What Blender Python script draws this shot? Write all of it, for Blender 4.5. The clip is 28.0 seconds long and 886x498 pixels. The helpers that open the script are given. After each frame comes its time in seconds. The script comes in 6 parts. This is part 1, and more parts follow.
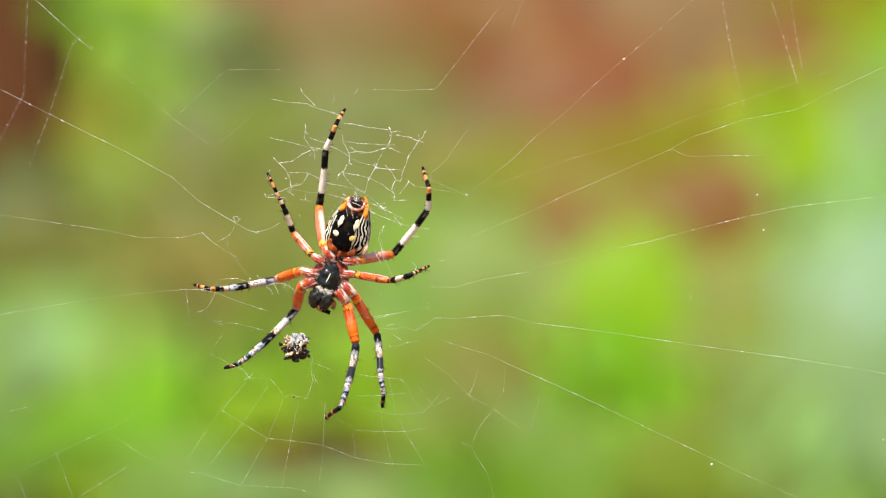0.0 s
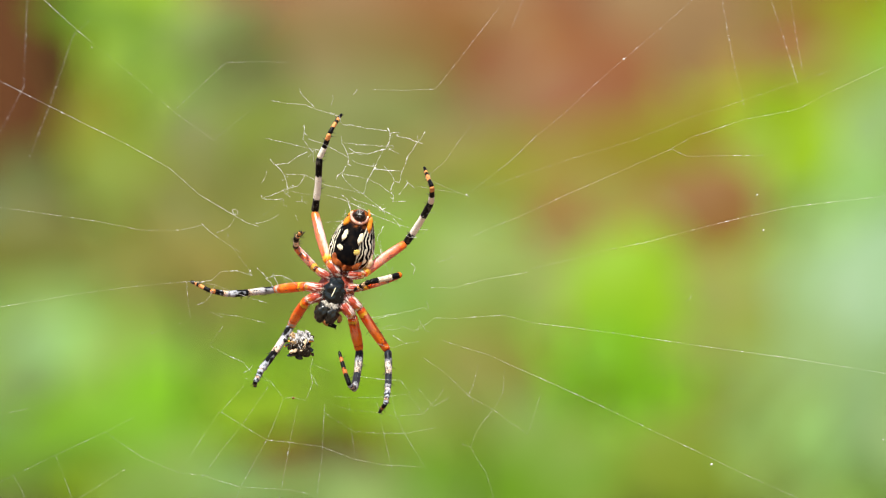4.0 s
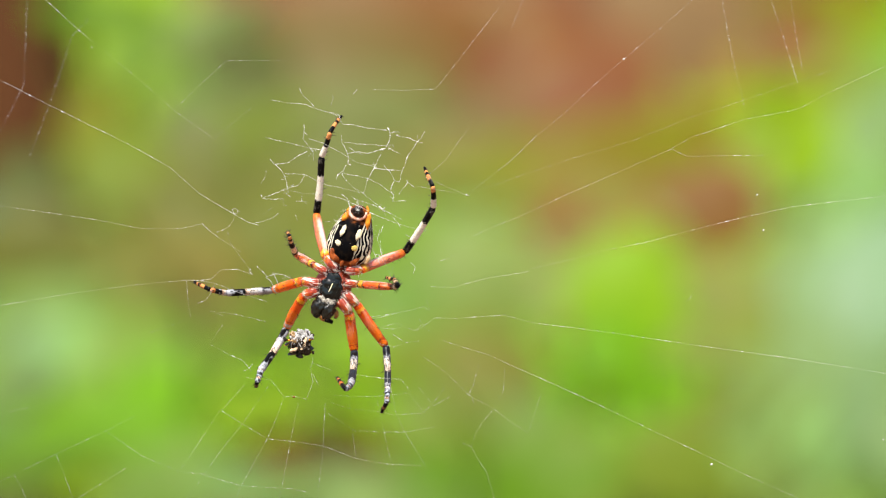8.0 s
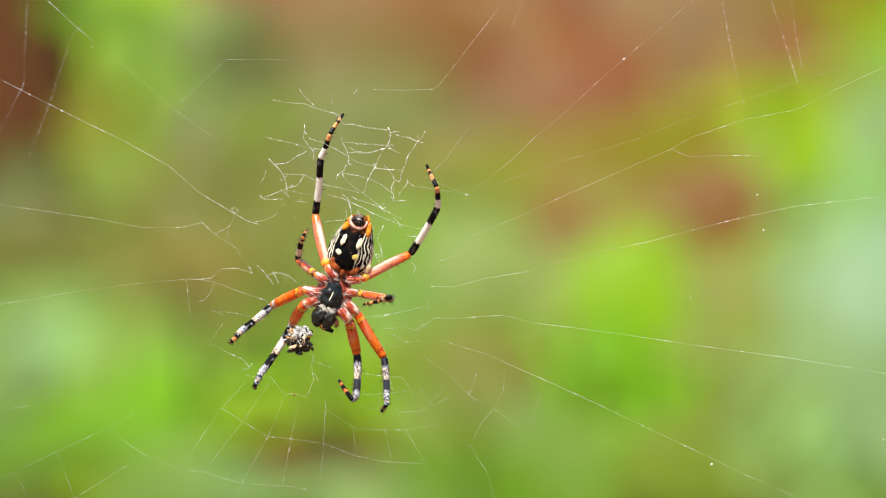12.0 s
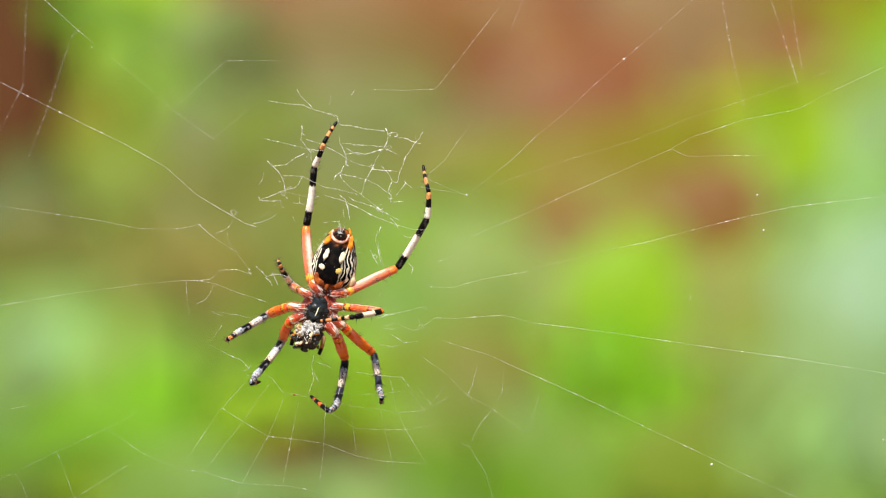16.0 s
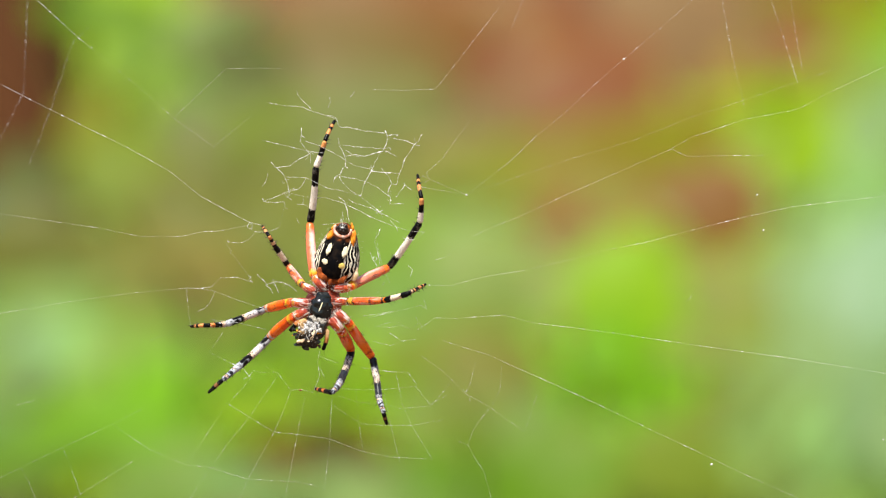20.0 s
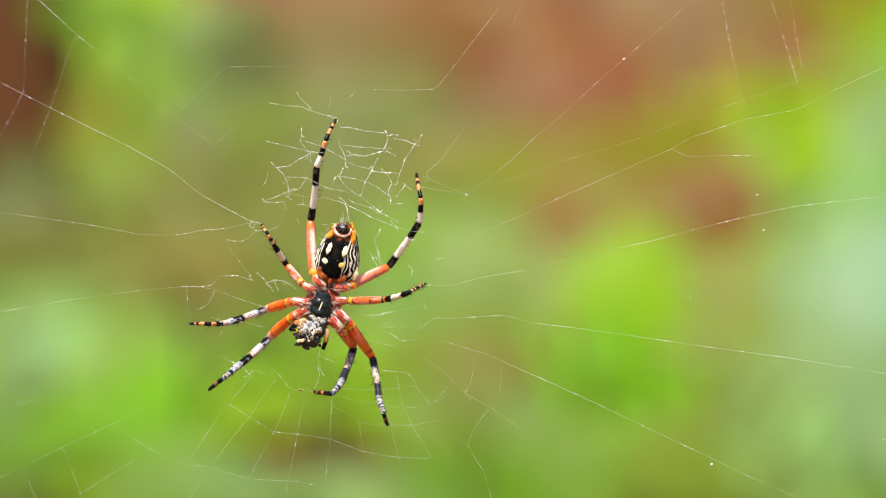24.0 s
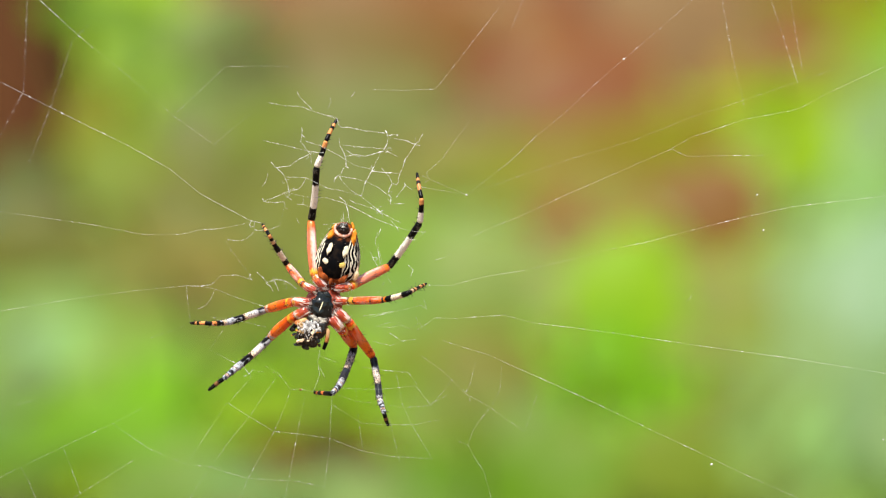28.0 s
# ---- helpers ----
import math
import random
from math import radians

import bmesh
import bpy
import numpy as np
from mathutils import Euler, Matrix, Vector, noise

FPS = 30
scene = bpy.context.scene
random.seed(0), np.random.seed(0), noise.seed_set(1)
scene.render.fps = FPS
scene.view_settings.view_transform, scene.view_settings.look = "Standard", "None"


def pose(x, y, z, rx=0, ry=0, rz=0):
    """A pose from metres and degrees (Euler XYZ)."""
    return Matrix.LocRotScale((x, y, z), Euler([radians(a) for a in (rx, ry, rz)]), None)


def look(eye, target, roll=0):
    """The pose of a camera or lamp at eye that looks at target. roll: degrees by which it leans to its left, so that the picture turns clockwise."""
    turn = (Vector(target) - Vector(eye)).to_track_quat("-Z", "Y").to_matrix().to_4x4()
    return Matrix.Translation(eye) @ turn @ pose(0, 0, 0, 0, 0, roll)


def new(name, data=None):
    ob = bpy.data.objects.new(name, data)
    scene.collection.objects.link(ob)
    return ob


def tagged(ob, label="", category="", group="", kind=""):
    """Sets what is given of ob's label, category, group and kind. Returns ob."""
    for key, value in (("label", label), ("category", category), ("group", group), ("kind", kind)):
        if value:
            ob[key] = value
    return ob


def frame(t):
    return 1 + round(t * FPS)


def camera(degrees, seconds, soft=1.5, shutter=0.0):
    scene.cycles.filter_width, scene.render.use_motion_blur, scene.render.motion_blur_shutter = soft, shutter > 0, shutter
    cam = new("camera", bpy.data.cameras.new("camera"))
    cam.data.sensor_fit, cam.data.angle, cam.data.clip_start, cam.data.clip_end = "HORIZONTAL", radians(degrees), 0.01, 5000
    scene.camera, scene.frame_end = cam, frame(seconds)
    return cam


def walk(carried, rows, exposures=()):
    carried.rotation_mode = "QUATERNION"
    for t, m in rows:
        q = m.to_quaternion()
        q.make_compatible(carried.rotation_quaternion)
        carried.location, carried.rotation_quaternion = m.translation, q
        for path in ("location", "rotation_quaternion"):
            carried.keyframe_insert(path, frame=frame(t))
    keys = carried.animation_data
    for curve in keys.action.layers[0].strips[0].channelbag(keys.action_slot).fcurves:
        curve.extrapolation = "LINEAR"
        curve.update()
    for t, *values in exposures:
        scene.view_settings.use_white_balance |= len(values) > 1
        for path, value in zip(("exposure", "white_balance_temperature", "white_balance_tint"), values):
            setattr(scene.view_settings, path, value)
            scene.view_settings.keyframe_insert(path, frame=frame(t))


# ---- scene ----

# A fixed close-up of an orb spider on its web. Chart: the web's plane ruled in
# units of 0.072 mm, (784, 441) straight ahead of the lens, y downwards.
U = 0.072e-3
REACH = 0.3201          # lens to web
EYE_Z = 1.0


def chart(x, y, d=0.0):
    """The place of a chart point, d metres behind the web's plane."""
    k = (REACH + d) / REACH
    return Vector(((x - 784) * U * k, REACH + d, EYE_Z + (441 - y) * U * k))


# ---- camera ----
cam = camera(20.0, 28.0, soft=1.1)
cam.data.dof.use_dof = True
cam.data.dof.focus_distance = 0.3224
cam.data.dof.aperture_fstop = 10.5
walk(cam, [(0.0, pose(0, 0, EYE_Z, 90, 0, 0)), (28.0, pose(0, 0, EYE_Z, 90, 0, 0))])

# ---- light ----
SUN_UP, SUN_TURN = 60.0, 200.0
world = bpy.data.worlds.new("daylight")
scene.world = world
world.use_nodes = True
wt = world.node_tree
sky = wt.nodes.new("ShaderNodeTexSky")
sky.sky_type = "NISHITA"
sky.sun_disc = False
sky.sun_elevation = radians(SUN_UP)
sky.sun_rotation = radians(SUN_TURN)
sky.air_density, sky.dust_density = 1.2, 2.0
wt.links.new(sky.outputs[0], wt.nodes["Background"].inputs[0])
wt.nodes["Background"].inputs[1].default_value = 0.10
sun = new("sun", bpy.data.lights.new("sun", "SUN"))
sun.data.energy, sun.data.angle, sun.data.color = 5.0, radians(0.6), (1.0, 0.94, 0.84)
sa, se = radians(SUN_TURN), radians(SUN_UP)
sun_from = Vector((math.sin(sa) * math.cos(se), math.cos(sa) * math.cos(se), math.sin(se)))
sun.matrix_world = look(sun_from * 20, (0, 0, 0))
scene.view_settings.exposure = 0.60


# ---- materials ----
def nodes_of(name):
    m = bpy.data.materials.new(name)
    m.use_nodes = True
    return m, m.node_tree.nodes, m.node_tree.links


def noise_node(nt, scale, detail=3.0, rough=0.55):
    n = nt.nodes.new("ShaderNodeTexNoise")
    n.inputs["Scale"].default_value = scale
    n.inputs["Detail"].default_value = detail
    n.inputs["Roughness"].default_value = rough
    tc = nt.nodes.new("ShaderNodeTexCoord")
    nt.links.new(tc.outputs["Object"], n.inputs["Vector"])
    return n.outputs["Fac"]


def math_node(nt, op, a, b=None, c=None):
    n = nt.nodes.new("ShaderNodeMath")
    n.operation = op
    for i, v in enumerate((a, b, c)):
        if v is None:
            continue
        if isinstance(v, (int, float)):
            n.inputs[i].default_value = v
        else:
            nt.links.new(v, n.inputs[i])
    return n.outputs[0]


def ramp(nt, fac, stops, mode="LINEAR"):
    n = nt.nodes.new("ShaderNodeValToRGB")
    n.color_ramp.interpolation = mode
    el = n.color_ramp.elements
    while len(el) < len(stops):
        el.new(0.5)
    for e, (p, c) in zip(el, stops):
        e.position, e.color = p, (*c, 1)
    nt.links.new(fac, n.inputs[0])
    return n.outputs[0]


def mix(nt, fac, a, b, blend="MIX"):
    n = nt.nodes.new("ShaderNodeMix")
    n.data_type, n.blend_type = "RGBA", blend
    for i, v in ((0, fac), (6, a), (7, b)):
        if isinstance(v, (int, float)):
            n.inputs[i].default_value = v
        elif isinstance(v, tuple):
            n.inputs[i].default_value = (*v, 1)
        else:
            nt.links.new(v, n.inputs[i])
    return n.outputs[2]


def bump(nt, height, strength, distance):
    n = nt.nodes.new("ShaderNodeBump")
    n.inputs["Strength"].default_value = strength
    n.inputs["Distance"].default_value = distance
    nt.links.new(height, n.inputs["Height"])
    return n.outputs[0]


def plain(name, c1, c2, scale, rough=0.5, relief=0.0, coat=0.0, fine=6.0, gloss=0.2, polish=0.25):
    """Two tones mottled at two scales, with fine relief."""
    m, nd, ln = nodes_of(name)
    nt = m.node_tree
    b = nd["Principled BSDF"]
    big, small = noise_node(nt, scale), noise_node(nt, scale * fine, 4)
    both = math_node(nt, "ADD", math_node(nt, "MULTIPLY", big, 0.65), math_node(nt, "MULTIPLY", small, 0.35))
    ln.new(ramp(nt, both, [(0.36, c1), (0.64, c2)]), b.inputs["Base Color"])
    ln.new(math_node(nt, "MULTIPLY_ADD", small, 0.3, rough - 0.15), b.inputs["Roughness"])
    b.inputs["Specular IOR Level"].default_value = gloss
    b.inputs["Coat Weight"].default_value = coat
    b.inputs["Coat Roughness"].default_value = polish
    if relief:
        ln.new(bump(nt, both, 0.6, relief), b.inputs["Normal"])
    return m


def banded(name, stops, rough=0.4, coat=0.14, mottle=0.16, streak=None, amount=0.0, gloss=0.045, run=(1.6, 11.0), span=(0.42, 0.68), relief=0.00006, polish=0.24, flesh=0.0, zone=None, down=0.06, fleck=0.66, pale_gleam=None):
    """Rings of colour along a leg segment (its UV runs 0 to 1 from root to end)."""
    m, nd, ln = nodes_of(name)
    nt = m.node_tree
    b = nd["Principled BSDF"]
    uv = nd.new("ShaderNodeUVMap")
    sep = nd.new("ShaderNodeSeparateXYZ")
    ln.new(uv.outputs[0], sep.inputs[0])
    n1, n2 = noise_node(nt, 2600, 3), noise_node(nt, 9000, 3)
    wob = math_node(nt, "ADD", math_node(nt, "MULTIPLY_ADD", n1, 0.16, -0.08), math_node(nt, "MULTIPLY_ADD", n2, 0.10, -0.05))
    soft = []
    for i, (p, c) in enumerate(stops):
        if i:
            soft.append((p - 0.012, stops[i - 1][1]))
        soft.append((p + (0.012 if i else 0.0), c))
    col = ramp(nt, math_node(nt, "ADD", sep.outputs[0], wob), soft)
    shade = ramp(nt, n2, [(0.3, (1 - mottle * 1.6, 1 - mottle * 1.9, 1 - mottle * 2.0)), (0.62, (1, 1, 1))])
    col = mix(nt, 1.0, col, shade, "MULTIPLY")
    fleck = ramp(nt, noise_node(nt, 5200, 2), [(fleck, (1, 1, 1)), (fleck + 0.04, (0.40, 0.25, 0.15) if fleck > 0.6 else (0.10, 0.10, 0.12))])
    col = mix(nt, 1.0, col, fleck, "MULTIPLY")
    # pale streak tones put broken glints into the colour; dark ones are mottling
    if streak:
        lines = nd.new("ShaderNodeTexNoise")
        lines.inputs["Scale"].default_value = 1.0
        lines.inputs["Detail"].default_value = 3.0
        mp = nd.new("ShaderNodeMapping")
        mp.inputs["Scale"].default_value = (*run, 1.0)
        oi = nd.new("ShaderNodeObjectInfo")
        ln.new(uv.outputs[0], mp.inputs[0])
        ln.new(oi.outputs["Random"], mp.inputs["Location"])
        ln.new(mp.outputs[0], lines.inputs["Vector"])
        veil = ramp(nt, lines.outputs["Fac"], [(span[0], (0, 0, 0)), (span[1], (amount, amount, amount))])
        if zone:
            veil = math_node(nt, "MULTIPLY", veil, ramp(nt, sep.outputs[0], [(zone[0], (0, 0, 0)), (zone[1], (1, 1, 1)), (zone[2], (1, 1, 1)), (zone[3], (0, 0, 0))]))
        col = mix(nt, veil, col, streak)
    if pale_gleam:
        # pale stripe along the segment's back, gleam painted over pale hair: tone, strength, inner and outer half-width
        # of the round
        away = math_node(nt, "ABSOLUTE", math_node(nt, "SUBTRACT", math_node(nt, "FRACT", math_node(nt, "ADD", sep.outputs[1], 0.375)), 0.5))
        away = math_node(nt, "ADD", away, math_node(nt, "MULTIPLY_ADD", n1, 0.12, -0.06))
        veil = ramp(nt, away, [(pale_gleam[2], (pale_gleam[1],) * 3), (pale_gleam[3], (0, 0, 0))])
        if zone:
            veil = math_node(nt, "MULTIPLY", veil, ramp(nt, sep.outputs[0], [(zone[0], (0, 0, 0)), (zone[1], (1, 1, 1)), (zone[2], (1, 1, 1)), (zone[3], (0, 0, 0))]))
        col = mix(nt, veil, col, pale_gleam[0])
    ln.new(col, b.inputs["Base Color"])
    ln.new(math_node(nt, "MULTIPLY_ADD", n2, 0.35, rough - 0.15), b.inputs["Roughness"])
    b.inputs["Specular IOR Level"].default_value = gloss
    b.inputs["Coat Weight"].default_value = coat
    b.inputs["Coat Roughness"].default_value = polish
    b.inputs["Sheen Weight"].default_value = down
    b.inputs["Sheen Roughness"].default_value = 0.35
    b.inputs["Sheen Tint"].default_value = (1.0, 0.97, 0.95, 1)
    b.inputs["Subsurface Weight"].default_value = flesh
    b.inputs["Subsurface Radius"].default_value = (1.0, 0.35, 0.1)
    b.inputs["Subsurface Scale"].default_value = 0.0007
    rough_skin = math_node(nt, "ADD", n2, math_node(nt, "MULTIPLY", n1, 1.5))
    ln.new(bump(nt, rough_skin, 0.8, relief), b.inputs["Normal"])
    return m


def leafy(name, c1, c2, through_colour, rough=0.42):
    m, nd, ln = nodes_of(name)
    nt = m.node_tree
    b = nd["Principled BSDF"]
    big, small = noise_node(nt, 14, 3), noise_node(nt, 90, 4)
    both = math_node(nt, "ADD", math_node(nt, "MULTIPLY", big, 0.6), math_node(nt, "MULTIPLY", small, 0.4))
    ln.new(ramp(nt, both, [(0.35, c1), (0.65, c2)]), b.inputs["Base Color"])
    b.inputs["Roughness"].default_value = rough
    b.inputs["Specular IOR Level"].default_value = 0.08
    ln.new(bump(nt, small, 0.4, 0.002), b.inputs["Normal"])
    tr = nd.new("ShaderNodeBsdfTranslucent")
    tr.inputs["Color"].default_value = (*through_colour, 1)
    mx = nd.new("ShaderNodeMixShader")
    mx.inputs[0].default_value = 0.4
    ln.new(b.outputs[0], mx.inputs[1])
    ln.new(tr.outputs[0], mx.inputs[2])
    ln.new(mx.outputs[0], nd["Material Output"].inputs["Surface"])
    return m


def silken(name, low, high, dot):
    """Fine clear thread: most of the light goes straight through, less at some stretches and at sticky drops."""
    m, nd, ln = nodes_of(name)
    nt = m.node_tree
    b = nd["Principled BSDF"]
    b.inputs["Base Color"].default_value = (0.88, 0.87, 0.83, 1)
    b.inputs["Roughness"].default_value = 0.25
    clear = nd.new("ShaderNodeBsdfTransparent")
    mx = nd.new("ShaderNodeMixShader")
    long = ramp(nt, noise_node(nt, 230, 3, 0.7), [(0.40, (low, low, low)), (0.64, (high, high, high))])
    beads = ramp(nt, noise_node(nt, 2300, 2, 0.6), [(0.40, (0.4, 0.4, 0.4)), (0.56, (1.0, 1.0, 1.0)), (0.64, (dot, dot, dot))])
    gaps = math_node(nt, "MINIMUM", math_node(nt, "MULTIPLY", long, beads), 1.0)
    ln.new(gaps, mx.inputs[0])
    ln.new(clear.outputs[0], mx.inputs[1])
    ln.new(b.outputs[0], mx.inputs[2])
    ln.new(mx.outputs[0], nd["Material Output"].inputs["Surface"])
    return m


AMBER = (0.74, 0.31, 0.10)
BLACK, WHITE, ORANGE = (0.0036, 0.0036, 0.0042), (0.94, 0.88, 0.75), (0.94, 0.21, 0.010)
RED, DEEP, YELLOW = (0.92, 0.13, 0.004), (0.56, 0.05, 0.005), (0.90, 0.46, 0.02)
